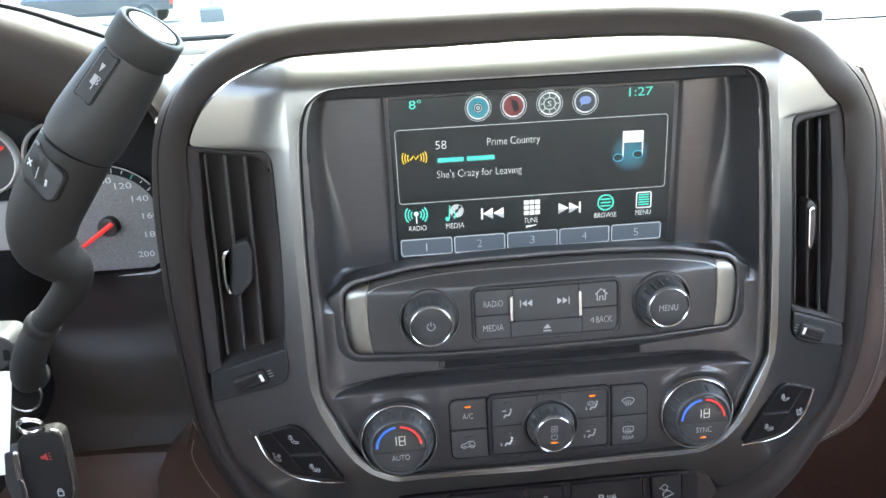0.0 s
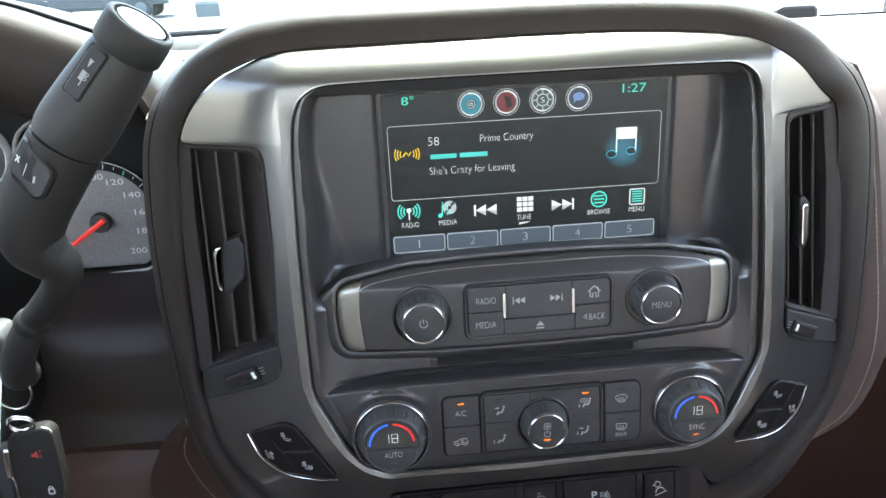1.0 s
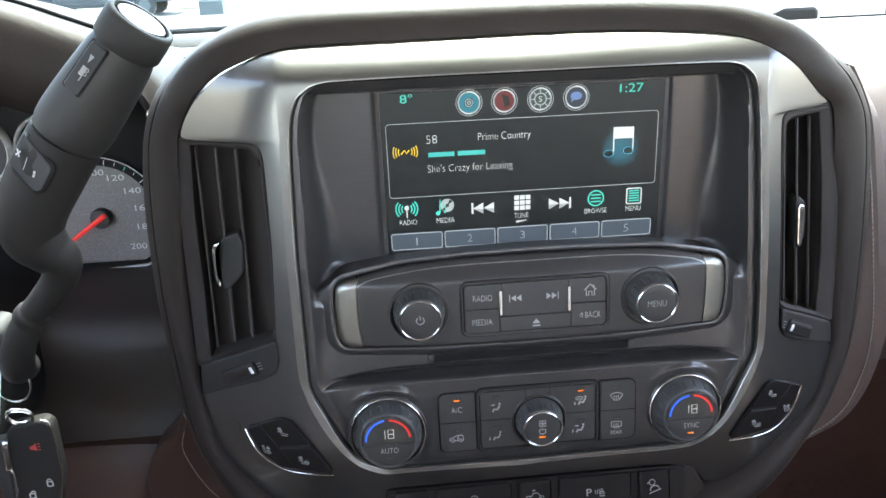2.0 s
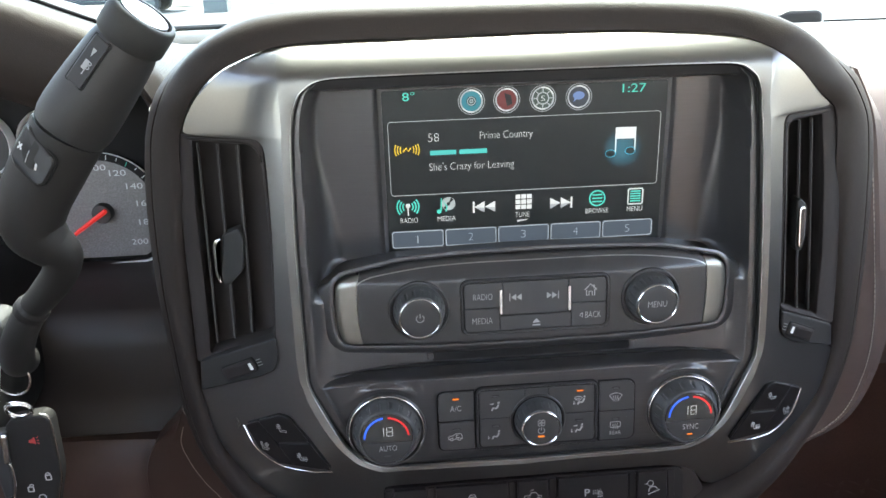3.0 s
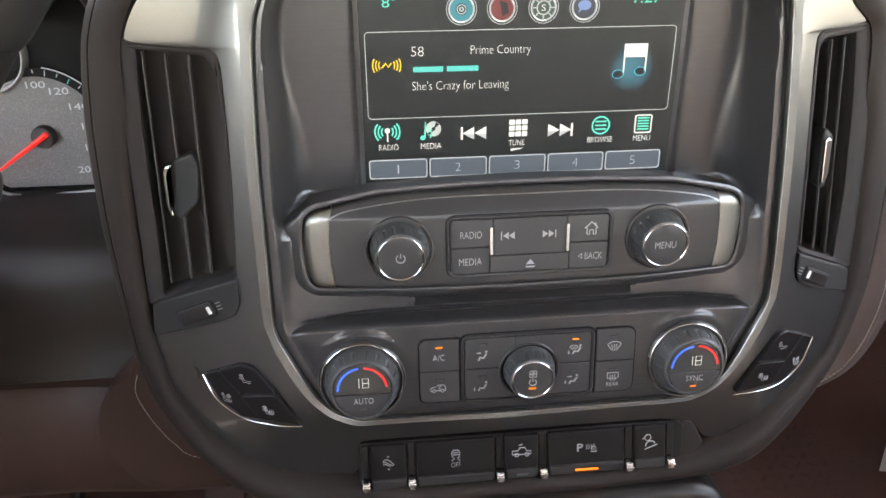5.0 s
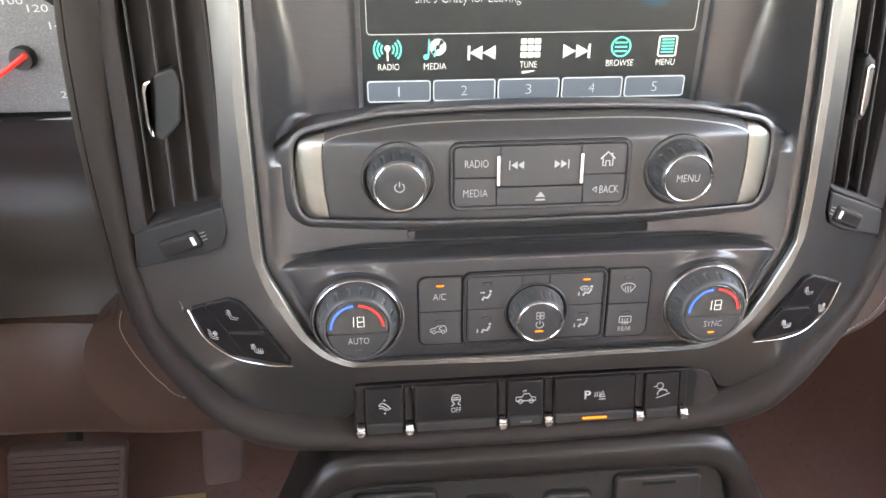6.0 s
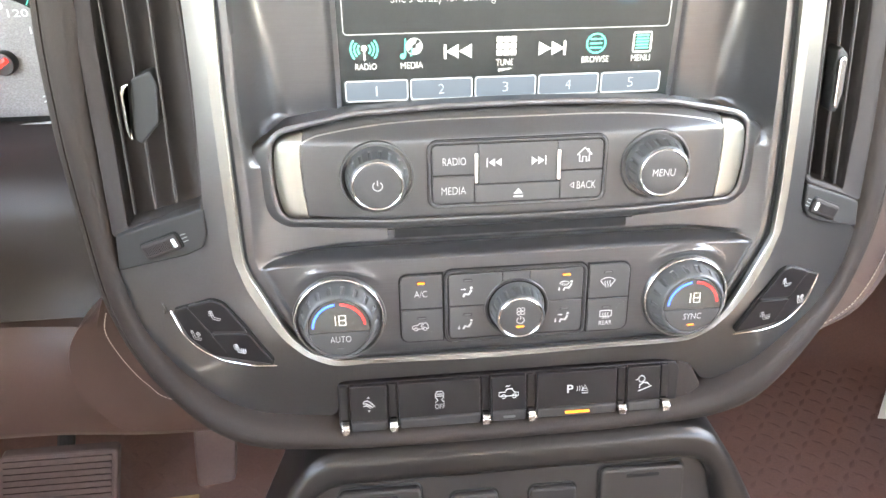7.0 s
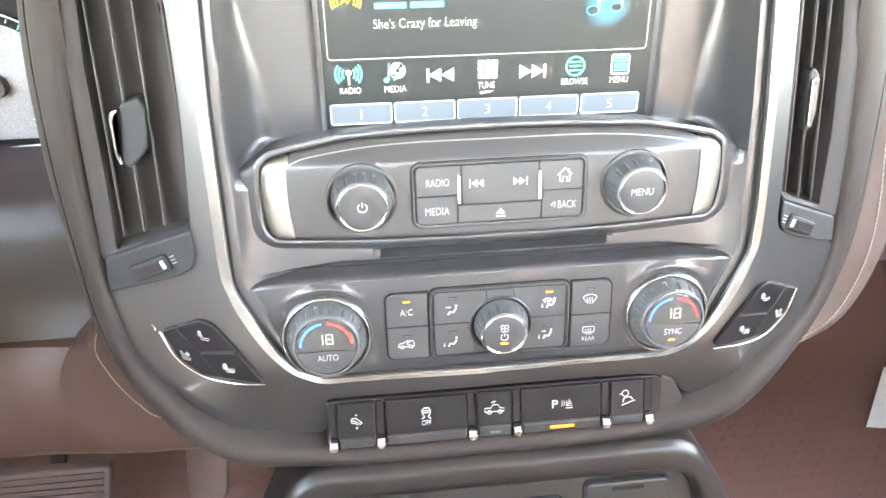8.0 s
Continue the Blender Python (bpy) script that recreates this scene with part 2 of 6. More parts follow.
def tube(bm, pts, radii, n=20, closed=False, flat_side=1.0, caps=True, up=(0, 0, 1)):
    """A body swept along 3D points with a radius at each."""
    p = [Vector(q) for q in pts]
    rings = []
    m = len(p)
    for i in range(m):
        d = (p[(i + 1) % m] - p[i - 1]) if closed else (p[min(i + 1, m - 1)] - p[max(i - 1, 0)])
        d.normalize()
        side = d.cross(Vector(up))
        side = side.normalized() if side.length > 1e-4 else Vector((1, 0, 0))
        other = side.cross(d)
        r = radii[i] if hasattr(radii, "__len__") else radii
        rings.append([bm.verts.new(p[i] + side * r * math.cos(2 * math.pi * j / n) + other * r * flat_side * math.sin(2 * math.pi * j / n)) for j in range(n)])
    for i in range(m if closed else m - 1):
        a, b = rings[i], rings[(i + 1) % m]
        for j in range(n):
            bm.faces.new((a[j - 1], a[j], b[j], b[j - 1]))
    if caps and not closed:
        bm.faces.new(rings[0])
        bm.faces.new(rings[-1])
    return bm


def loft(bm, rings, closed=True):
    """Joins rows of 3D points, each row as long as the next."""
    vs = [[bm.verts.new(q) for q in r] for r in rings]
    n = len(rings[0])
    for a, b in zip(vs, vs[1:]):
        for i in range(0 if closed else 1, n):
            bm.faces.new((a[i - 1], a[i], b[i], b[i - 1]))
    return bm


def lettering(name, text, c, height, width, mat, parent, over=None, h=0.1, turn=0.0, slant=0.0, bold=0.0):
    """Words in the built-in font, fitted into a box round c = (u, v)."""
    cu = bpy.data.curves.new(name, "FONT")
    cu.body, cu.align_x, cu.align_y, cu.extrude, cu.offset, cu.resolution_u = text, "CENTER", "CENTER", 0.02, bold - 0.012, 3
    tmp = bpy.data.objects.new(name, cu)
    me = bpy.data.meshes.new_from_object(tmp)
    bpy.data.objects.remove(tmp)
    bpy.data.curves.remove(cu)
    xs = [q.co.x for q in me.vertices]
    ys = [q.co.y for q in me.vertices]
    x0, x1, y0, y1 = min(xs), max(xs), min(ys), max(ys)
    sx, sy = width / (x1 - x0), height / (y1 - y0)
    over = over or (lambda u, v: 0.0)
    base = BASES[parent.name]
    ct, st = math.cos(radians(turn)), math.sin(radians(turn))
    for q in me.vertices:
        x, y = (q.co.x - (x0 + x1) / 2) * sx, (q.co.y - (y0 + y1) / 2) * sy
        u, v = c[0] + x * ct - y * st, c[1] + x * st + y * ct
        q.co = at(u, v, over(u, v) + h + (0.12 if q.co.z > 0 else 0)) - base
    me.materials.append(mat)
    ob = new(name, me)
    ob.parent = parent
    BASES[ob.name] = base
    return ob


def step(x, a, b):
    t = min(max((x - a) / (b - a), 0.0), 1.0)
    return t * t * (3 - 2 * t)


# ---- cabin shell and the yard outside ----
def shell(name, boxes, mat, label):
    """One piece of the setting from boxes given in metres as x0, x1, y0, y1, z0, z1."""
    bm = bmesh.new()
    for x0, x1, y0, y1, z0, z1 in boxes:
        c = [bm.verts.new((x, y, z)) for x in (x0, x1) for y in (y0, y1) for z in (z0, z1)]
        for f in ((0, 1, 3, 2), (4, 6, 7, 5), (0, 4, 5, 1), (2, 3, 7, 6), (0, 2, 6, 4), (1, 5, 7, 3)):
            bm.faces.new([c[i] for i in f])
    bmesh.ops.recalc_face_normals(bm, faces=bm.faces)
    me = bpy.data.meshes.new(name)
    bm.to_mesh(me)
    bm.free()
    me.materials.append(mat)
    return tagged(new(name, me), label, name.split("_")[0], kind="structure")


shell("floor", [(-0.8, 0.8, -1.9, 0.85, 0.70, 0.74)], CARPET, "black carpeted cabin floor")
shell("ceiling", [(-0.78, 0.78, -1.9, 0.15, 1.98, 2.02)], HEADLINER, "pale grey cloth headliner")
shell("wall_west", [(-0.84, -0.80, -1.9, 0.85, 0.76, 1.48), (-0.84, -0.80, -0.75, -0.67, 1.48, 2.0), (-0.84, -0.80, -1.9, -1.75, 1.48, 2.0)], CABIN, "brown door panels on the driver side")
shell("wall_east", [(0.80, 0.84, -1.9, 0.85, 0.76, 1.48), (0.80, 0.84, -0.75, -0.67, 1.48, 2.0), (0.80, 0.84, -1.9, -1.75, 1.48, 2.0)], CABIN, "brown door panels on the passenger side")
shell("wall_south", [(-0.8, 0.8, -0.94, -0.9, 0.74, 1.1), (-0.8, 0.8, -0.94, -0.9, 1.9, 1.98)], CABIN, "brown rear cabin wall below the window")
# unseen pale wall, added so trim and panel reflect something bright and warm
shell("wall_south_upper", [(-0.8, 0.8, -0.94, -0.9, 1.1, 1.6)], BEIGE, "unseen beige wall below the rear window, added to bounce light")
shell("wall_north", [(-0.8, 0.8, 0.85, 0.89, 0.76, 1.455)], SOFT_BLACK, "black firewall behind the dashboard")


def tinted_glass(name, tint):
    g = bpy.data.materials.new(name)
    g.use_nodes = True
    n = g.node_tree.nodes
    tr, gl, mx = n.new("ShaderNodeBsdfTransparent"), n.new("ShaderNodeBsdfGlossy"), n.new("ShaderNodeMixShader")
    tr.inputs["Color"].default_value = (*tint, 1)
    gl.inputs["Roughness"].default_value = 0.02
    mx.inputs[0].default_value = 0.04
    g.node_tree.links.new(tr.outputs[0], mx.inputs[1])
    g.node_tree.links.new(gl.outputs[0], mx.inputs[2])
    g.node_tree.links.new(mx.outputs[0], n["Material Output"].inputs["Surface"])
    return g


def pane(name, rows, glass, label):
    bm = bmesh.new()
    loft(bm, rows, closed=False)
    me = bpy.data.meshes.new(name)
    bm.to_mesh(me)
    bm.free()
    me.materials.append(glass)
    tagged(new(name, me), label, "window", kind="structure")


pane("window_1", [[(x, y - 0.10 * (x / 0.76) ** 2, z) for x in np.linspace(-0.78, 0.78, 17)] for y, z in ((0.86, 1.455), (0.585, 1.655), (0.345, 1.835), (0.142, 1.99))], tinted_glass("windshield_glass", (0.48, 0.585, 0.6)), "clear raked windshield glass above the dashboard")
DOOR_GLASS = tinted_glass("door_glass", (0.5, 0.465, 0.425))
# unseen driver pane, darker than the passenger one only to hold back side light
pane("window_2", [[(-0.82, y, z) for y in (-0.67, 0.0, 0.7)] for z in (1.47, 1.99)], tinted_glass("driver_glass_dimmed", (0.3, 0.265, 0.23)), "unseen driver door glass, darkened to cut the light on the column")
pane("window_3", [[(0.82, y, z) for y in (-0.67, 0.0, 0.7)] for z in (1.47, 1.99)], DOOR_GLASS, "tinted glass of the passenger door")
pane("window_4", [[(x, -0.92, z) for x in (-0.8, 0.0, 0.8)] for z in (1.6, 1.9)], tinted_glass("rear_glass", (0.82, 0.7, 0.62)), "lightly tinted rear window glass")

ASPHALT = material("grey_asphalt", (0.029, 0.0285, 0.0265), 0.9, 0, 0.3, 30, 0.4, 0.25, large=0.3)
DRY_GRASS = material("dry_grass", (0.055, 0.046, 0.024), 0.95, 0, 0.4, 12, 0.5, 0.3, large=0.6)
CAR_DARK = material("dark_car_paint", (0.02, 0.022, 0.028), 0.25, 0.2, 0.05, 40, 0, 0.1, coat=0.6)
TYRE = material("tyre_rubber", (0.02, 0.02, 0.02), 0.8, 0, 0.2, 60, 0.2, 0.1)
CAR_GLASS = material("tinted_car_glass", (0.02, 0.025, 0.03), 0.08, 0, 0.05, 10, 0, 0.1)
LENS_RED = material("tail_lamp_red", (0.55, 0.02, 0.01), 0.2, 0, 0.1, 60, 0, 0.1)
CONCRETE = material("grey_concrete", (0.07, 0.073, 0.066), 0.7, 0, 0.2, 20, 0.2, 0.15)


def sheet(name, x0, x1, y0, y1, z, mat, label, n=2):
    bm = bmesh.new()
    loft(bm, [[(x, y, z) for x in np.linspace(x0, x1, n)] for y in np.linspace(y0, y1, n)], closed=False)
    me = bpy.data.meshes.new(name)
    bm.to_mesh(me)
    bm.free()
    me.materials.append(mat)
    return tagged(new(name, me), label, name, kind="structure")


sheet("ground", -600, 600, -600, 900, GRADE, ASPHALT, "sunlit pale asphalt yard reaching the horizon")
sheet("verge", -80, 80, 33.5, 43, GRADE + 0.03, DRY_GRASS, "strip of dry yellow grass beyond the yard")


def metal_part(name, mat, parent, boxes=(), wheels=(), label=""):
    """A part of a vehicle in metres, from bevelled boxes (x0, x1, y0, y1, z0, z1, shrink of the top) or wheels (x, y, z, r, width)."""
    bm = bmesh.new()
    for x0, x1, y0, y1, z0, z1, s in boxes:
        rows = []
        for k, z in ((0.0, z0), (0.0, z0 + 0.8 * (z1 - z0)), (0.7, z0 + 0.95 * (z1 - z0)), (1.0, z1)):
            dx, dy = s * k, s * 2 * k
            rows.append([(x0 + dx, y0 + dy, z), (x1 - dx, y0 + dy, z), (x1 - dx, y1 - dy, z), (x0 + dx, y1 - dy, z)])
        loft(bm, rows)
        bm.faces.new([v for v in bm.verts][-4:])
    for x, y, z, r, wd in wheels:
        ring = [[(x + s * wd / 2, y + q * r * math.cos(a), z + q * r * math.sin(a)) for a in np.linspace(0, 2 * math.pi, 24, endpoint=False)] for s, q in ((-1, 0.55), (-1, 0.9), (-0.7, 1), (0.7, 1), (1, 0.9), (1, 0.55))]
        loft(bm, ring)
        vs = [v for v in bm.verts]
        bm.faces.new(vs[-24:])
        bm.faces.new(vs[-144:-120])
    bmesh.ops.recalc_face_normals(bm, faces=bm.faces)
    me = bpy.data.meshes.new(name)
    bm.to_mesh(me)
    bm.free()
    me.materials.append(mat)
    ob = new(name, me)
    ob.parent = parent
    return tagged(ob, label)


def vehicle(name, x, y, turn, paint, label):
    """A parked pickup truck: body with a cargo bed, cab, glass, lamps, bumper, arches and wheels with rims."""
    ob = new(name)
    ob.matrix_world = pose(x, y, GRADE, 0, 0, turn)
    tagged(ob, label, "truck", "parked vehicles")
    h = 1.12
    metal_part("body", paint, ob, [(-0.98, 0.98, -2.8, 2.7, 0.5, h, 0.06)])
    metal_part("cab", paint, ob, [(-0.9, 0.9, -0.6, 1.4, h, h + 0.65, 0.16)])
    metal_part("rear_window", CAR_GLASS, ob, [(-0.68, 0.68, -0.605, -0.5, h + 0.08, h + 0.5, 0.02)])
    for side in (-1, 1):
        metal_part("side_window", CAR_GLASS, ob, [(min(side * 0.88, side * 0.91), max(side * 0.88, side * 0.91), -0.3, 1.1, h + 0.1, h + 0.5, 0.02)])
        metal_part("sill", TYRE, ob, [(min(side * 0.9, side * 1.02), max(side * 0.9, side * 1.02), -1.2, 1.3, 0.36, 0.5, 0.01)])
        metal_part("tail_lamp", LENS_RED, ob, [(min(side * 0.83, side * 0.99), max(side * 0.83, side * 0.99), -2.83, -2.7, h - 0.42, h - 0.05, 0.01)], label="red tail lamp")
    metal_part("bumper", CHROME, ob, [(-0.95, 0.95, -2.95, -2.78, 0.5, 0.75, 0.03)])
    for sx in (-0.87, 0.87):
        for sy in (-1.75, 1.8):
            wheel = metal_part("wheel", TYRE, ob, wheels=[(sx, sy, 0.39, 0.39, 0.27)])
            metal_part("rim", CONCRETE, wheel, wheels=[(sx * 1.03, sy, 0.39, 0.23, 0.24)])
    return ob


# ---- the centre stack ----
# Outlines as right halves, from the top of the middle line to the bottom; the silver frame's inner and outer edge run side by side.
POST = [((138, 46), (180, 43.9)), ((138.4, 43), (160, 43.2)), ((138.8, 38), (155.5, 40)), ((139.5, 25), (154.2, 30)), ((141, -20), (154.8, -20)),
        ((141, -72), (158, -74)), ((141, -90), (158, -88)), ((140.5, -104), (161, -95.5)), ((138, -112.5), (168, -100))]
CROWN = [((0, 76), (0, 97)), ((60, 76), (60, 96.5))]
POST_RIGHT = [((134.6, 46), (174, 45.6)), ((135.2, 43), (154, 45)), ((135.6, 38), (150, 41.6)), ((136.6, 25), (149.8, 31)), ((139.4, -20), (153.4, -20)),
              ((141.4, -72), (156.4, -74)), ((141.4, -90), (157, -89)), ((141, -104), (160.5, -96)), ((138, -112.5), (168, -100))]
FRAME = CROWN + [
    ((112, 75.5), (114, 92)), ((123, 73.5), (138, 83.5)), ((130, 67.5), (160, 69.5)), ((133.2, 58), (179, 53)), ((134.2, 50), (186, 47)), *POST_RIGHT,
    ((134, -121), (210, -119)), ((128, -134), (198, -148)), ((121, -147), (178, -164)), ((112, -157.5), (151, -182)), ((104, -162), (124, -196)),
    ((99, -164), (113, -195)), ((92, -164.8), (104, -184)), ((80, -165.2), (86, -179.2)), ((50, -165.5), (60, -178.6)), ((0, -166), (0, -178.6)),
]
FRAME_LEFT = CROWN + [
    ((112, 75.5), (121, 95)), ((124, 73.5), (148, 91.5)), ((132, 67.5), (176, 80)), ((136, 58), (195, 63)), ((137.5, 50), (204, 45.4)), *POST,
    ((134, -121), (214, -119)), ((128, -134), (208, -148)), ((121, -147), (188, -176)), ((112, -157.5), (157, -195.5)), ((104, -162), (126, -203)),
    ((100, -163.8), (107, -204)), ((98, -164.2), (100.2, -200)), ((95, -164.6), (99.2, -182)), ((80, -165.2), (94, -178.8)), ((50, -165.5), (60, -178.6)), ((0, -166), (0, -178.6)),
]


def split(pairs, k=5):
    """Runs along both edges together, a little smoothed."""
    return [(q[:2], q[2:]) for q in (np.array(p) for p in curve_through([(*a, *b) for a, b in pairs], k, tension=0.3))]


def skin(u, v):
    """The face of the silver frame, rolled back a little towards its lower edge."""
    return surf(u, v) + 1.7 - 8.5 * step(-v, 138, 224) ** 1.2


def crease_at(a, b):
    """How far from the inner edge the bright band ends and the outer wing begins."""
    d = Vector((b[0] - a[0], b[1] - a[1]))
    if a[1] < 40:
        return min(d.length, (5.5 if a[0] < 0 else 4.8) - 2.4 * step(-a[1], 120, 166))
    reach = (143.5 if a[0] < 0 else 138.5) - abs(a[0])
    along = abs(d.x) / d.length
    return min(d.length, max(5.5 if a[0] < 0 else 4.8, reach / max(along, 1e-3)))


def silver_frame():
    ob = thing("silver_trim_frame", (0, -166, 20), "satin silver trim frame round the centre stack", "trim frame")
    half = split(FRAME)
    run = half + [((-a[0], a[1]), (-b[0], b[1])) for a, b in reversed(split(FRAME_LEFT)[1:-1])]
    tilt = lambda v: 1.3 * (1 - step(v, 48, 70))

    def row(place, height):
        out = []
        for a, b in run:
            d = Vector((b[0] - a[0], b[1] - a[1]))
            n, c = d.normalized(), crease_at(a, b)
            q = Vector(a) + n * place(c, d.length)
            out.append((q.x, q.y, skin(q.x, q.y) + height(q.y)))
        return out

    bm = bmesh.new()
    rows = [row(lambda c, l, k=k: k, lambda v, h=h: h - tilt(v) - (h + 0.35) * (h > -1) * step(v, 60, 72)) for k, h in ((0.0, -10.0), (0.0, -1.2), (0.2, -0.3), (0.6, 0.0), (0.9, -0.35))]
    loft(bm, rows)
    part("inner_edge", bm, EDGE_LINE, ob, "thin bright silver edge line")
    bm = bmesh.new()
    rows = [row(lambda c, l, k=k: 0.9 + (c - 0.9) * k, lambda v, k=k: -0.35 - tilt(v) * (1 - k)) for k in (0, 0.05, 0.2, 0.35, 0.5, 0.65, 0.8, 0.92, 1.0)]
    rows.append([(u, v, w - 14) for u, v, w in rows[-1]])
    loft(bm, rows)
    part("bezel_band", bm, SILVER_EDGE, ob, "satin silver band round the panel")
    bm = bmesh.new()
    rows = [row(lambda c, l, k=k: c + (l - c) * k, lambda v, k=k: -0.3 - 0.5 * k) for k in np.linspace(0, 1, 9)]
    rows.insert(0, [(u, v, w - 1.5) for u, v, w in rows[0]])
    rows.append([(u, v, w - 14) for u, v, w in rows[-1]])
    loft(bm, rows)
    part("frame", bm, SILVER, ob)
    groove = []
    for k, h in ((-1.3, -3.6), (-0.7, -3.0), (0.15, -2.8)):
        ring = []
        for a, b in run:
            q = Vector(a) + Vector((b[0] - a[0], b[1] - a[1])).normalized() * k
            ring.append((q.x, q.y, surf(q.x, q.y) + h))
        groove.append(ring)
    bm = bmesh.new()
    loft(bm, groove)
    part("shadow_gap", bm, GAP, ob, "thin black gap inside the frame")


PAD_IN = [(0, 95), (60, 94.5), (112, 91), (135, 85), (158, 71), (178, 54), (192, 42), (198, 5), (202, -40), (207, -96), (204, -126), (192, -150), (157, -174), (118, -197), (60, -206), (0, -206.5)]
PAD_OUT = [(0, 114), (60, 113), (119, 108.5), (150, 100), (184, 83), (210, 61), (229, 34), (236, 0), (237, -50), (233, -103), (227, -130), (209, -160), (166, -195), (122, -215), (60, -220), (0, -221)]
PAD_IN_LEFT = [(0, 95), (60, 94.5), (120, 94), (148, 91.5), (176, 81), (195, 66), (207, 42), (210, 0), (212, -50), (212, -100), (209, -124), (203, -150), (184, -176), (155, -194), (80, -206), (0, -206.5)]
PAD_OUT_LEFT = [(0, 114), (60, 114), (128, 113.5), (163, 108), (194, 93), (216, 73), (230, 42), (236, 0), (236, -55), (231, -108), (227, -140), (215, -170), (190, -197), (160, -212), (80, -220), (0, -221)]


def pad():
    ob = thing("stack_surround_pad", (0, -222, 0), "black grained vinyl padded surround of the centre stack", "dash pad")
    ring = lambda right, left: [tuple(q) for q in curve_through(right, 6, tension=0.4)] + [(-q[0], q[1]) for q in reversed(curve_through(left, 6, tension=0.4)[1:-1])]
    a, b = ring(PAD_IN, PAD_IN_LEFT), ring(PAD_OUT, PAD_OUT_LEFT)
    rings = [[(u, v, surf(u, v) - 12) for u, v in a]]
    ks = (0, 0.09, 0.18, 0.27, 0.36, 0.45, 0.54, 0.63, 0.7, 0.74, 0.76, 0.78, 0.8, 0.84, 0.9, 0.95, 1.0)
    crown_v = (0, 0.02, 0.1, 0.22, 0.36, 0.5, 0.64, 0.78, 0.88, 0.93, 0.95, 0.965, 0.975, 0.985, 1.0, 1.0, 1.0)
    crown_w = (0, 0.9, 0.95, 0.7, 0.2, -0.5, -1.5, -3.2, -6.2, -9.6, -12.2, -15, -18, -22, -26, -30, -35)
    for k, cv, cw in zip(ks, crown_v, crown_w):
        row = []
        for p, q in zip(a, b):
            top = step(q[1], 60, 104)
            m = k * (1 - top) + cv * top
            u, v = p[0] + (q[0] - p[0]) * m, p[1] + (q[1] - p[1]) * m
            bulge = 9.0 * math.sin(math.pi * (0.04 + 0.06 * step(q[1], -60, 20) + 0.78 * k)) ** 0.75
            side = surf(p[0], p[1]) * (1 - k) + (front(q[1]) - 25 * (max(abs(q[0]) - 140, 0) / 60) ** 1.3 - 32 * step(q[1], 60, 104)) * k + bulge - 2.0 - 6.0 * (1 - step(k, 0, 0.24)) * (1 - step(v, -40, 30))
            row.append((u, v, side * (1 - top) + (surf(p[0], p[1]) + cw) * top - 1.3 * bump(k, 0.77, 0.018) * step(v, -190, -120)))
        rings.append(row)
    for grow, drop in ((1.2, 5), (2.0, 14), (2.5, 40), (0, 90)):
        row = []
        for (u, v), (_, _, w) in zip(b, rings[17]):
            d = Vector((u, v + 50)).normalized() * grow
            row.append((u + d.x, v + d.y, w - drop))
        rings.append(row)
    bm = bmesh.new()
    loft(bm, rings)
    part("pad", bm, LEATHER, ob)
    # stitching down the lower flank on the driver side
    bm = bmesh.new()
    line = curve_through([(-227, -140, 0), (-222, -155, 0), (-213, -172, 0), (-200, -188, 0), (-188, -199, 0)], 10)
    for p, q in zip(line, line[1:]):
        m = p + (q - p) * 0.7
        tube(bm, [(p[0] - 8, p[1] - 7, -13), (m[0] - 8, m[1] - 7, -13)], 0.55, 6)
    part("stitching", bm, STITCH, ob, "row of pale thread stitches", kind="stuff")


INNER = [tuple(a) for a, _ in split(FRAME, 12) if a[0] > 100]
INNER_LEFT = [tuple(a) for a, _ in split(FRAME_LEFT, 12) if a[0] > 100]


def width_at(v, u=1.0):
    """Half width of the dark panel inside the silver frame at a height, on the side of u."""
    line = INNER if u > 0 else INNER_LEFT
    return float(np.interp(-v, [-p[1] for p in line], [p[0] for p in line]))


def bump(x, c, wd):
    return math.exp(-(((x - c) / wd) ** 2))


def crest(x):
    """The rounded upper edge of the climate plateau, x below its top line: a short wall and a quarter round."""
    if x < 0:
        return 0.6 * step(x, -0.8, 0.0)
    return 0.6 + 0.4 * math.sqrt(1 - (1 - min(x / 2.2, 1)) ** 2)


def relief(u, v):
    """The moulded dark panel: screen well, side pockets, radio shelf, slot valley and climate plateau."""
    a = abs(u)
    f0 = front(v)
    well = -0.6 + 1.6 * bump(a, 89.5, 1.5) - 0.1 * max(a - 90, 0)
    d = -42 - v
    base = f0 - 8.6 - 2.2 * step(a, 104, 122) * step(v, -104, -76)
    w = well + (base - well) * step(d, -3.0 * step(a, 108, 122), 34.0 - 18.0 * step(a, 108, 122))
    w -= 6.5 * step(-v, 98.8 + 4.5 * step(a, 84, 128), 106.4) * (1 - step(a, 104, 130))
    brow = -106.2 - 1.0 * step(a, 100, 124) - 4.0 * max((a - 122) / 12, 0) ** 2
    side = width_at(v, u) - 4.0 - a
    w = w + (f0 - 2.5 - w) * crest(brow - v) * step(side, -2.0, 4.5)
    r = math.hypot(a - 95.5, v + 139.5)
    w += 2.2 * bump(r, 28.6, 2.2) * step(v, -128, -112) * bump(a, 94.5, 17)
    edge = min(width_at(v, u) - a, (v + 166) * 2.0)
    rim = 3.0 + 2.5 * step(-v, -80, 0) * (1 - step(-v, 90, 140))
    t = min(max((edge - rim) / (8.0 + 12.0 * step(-v, -40, 30) - 6.0 * step(-v, 40, 60)), 0), 1)
    w = w + (surf(u, min(v, 74)) - 4.8 - w) * (1 - t) ** 2.2
    brim = surf(u, min(v, 74)) - 4.8 - 0.7 * max(75 - v, 0)
    return w + max(brim - w, 0) * step(v, 65.6, 68.4)


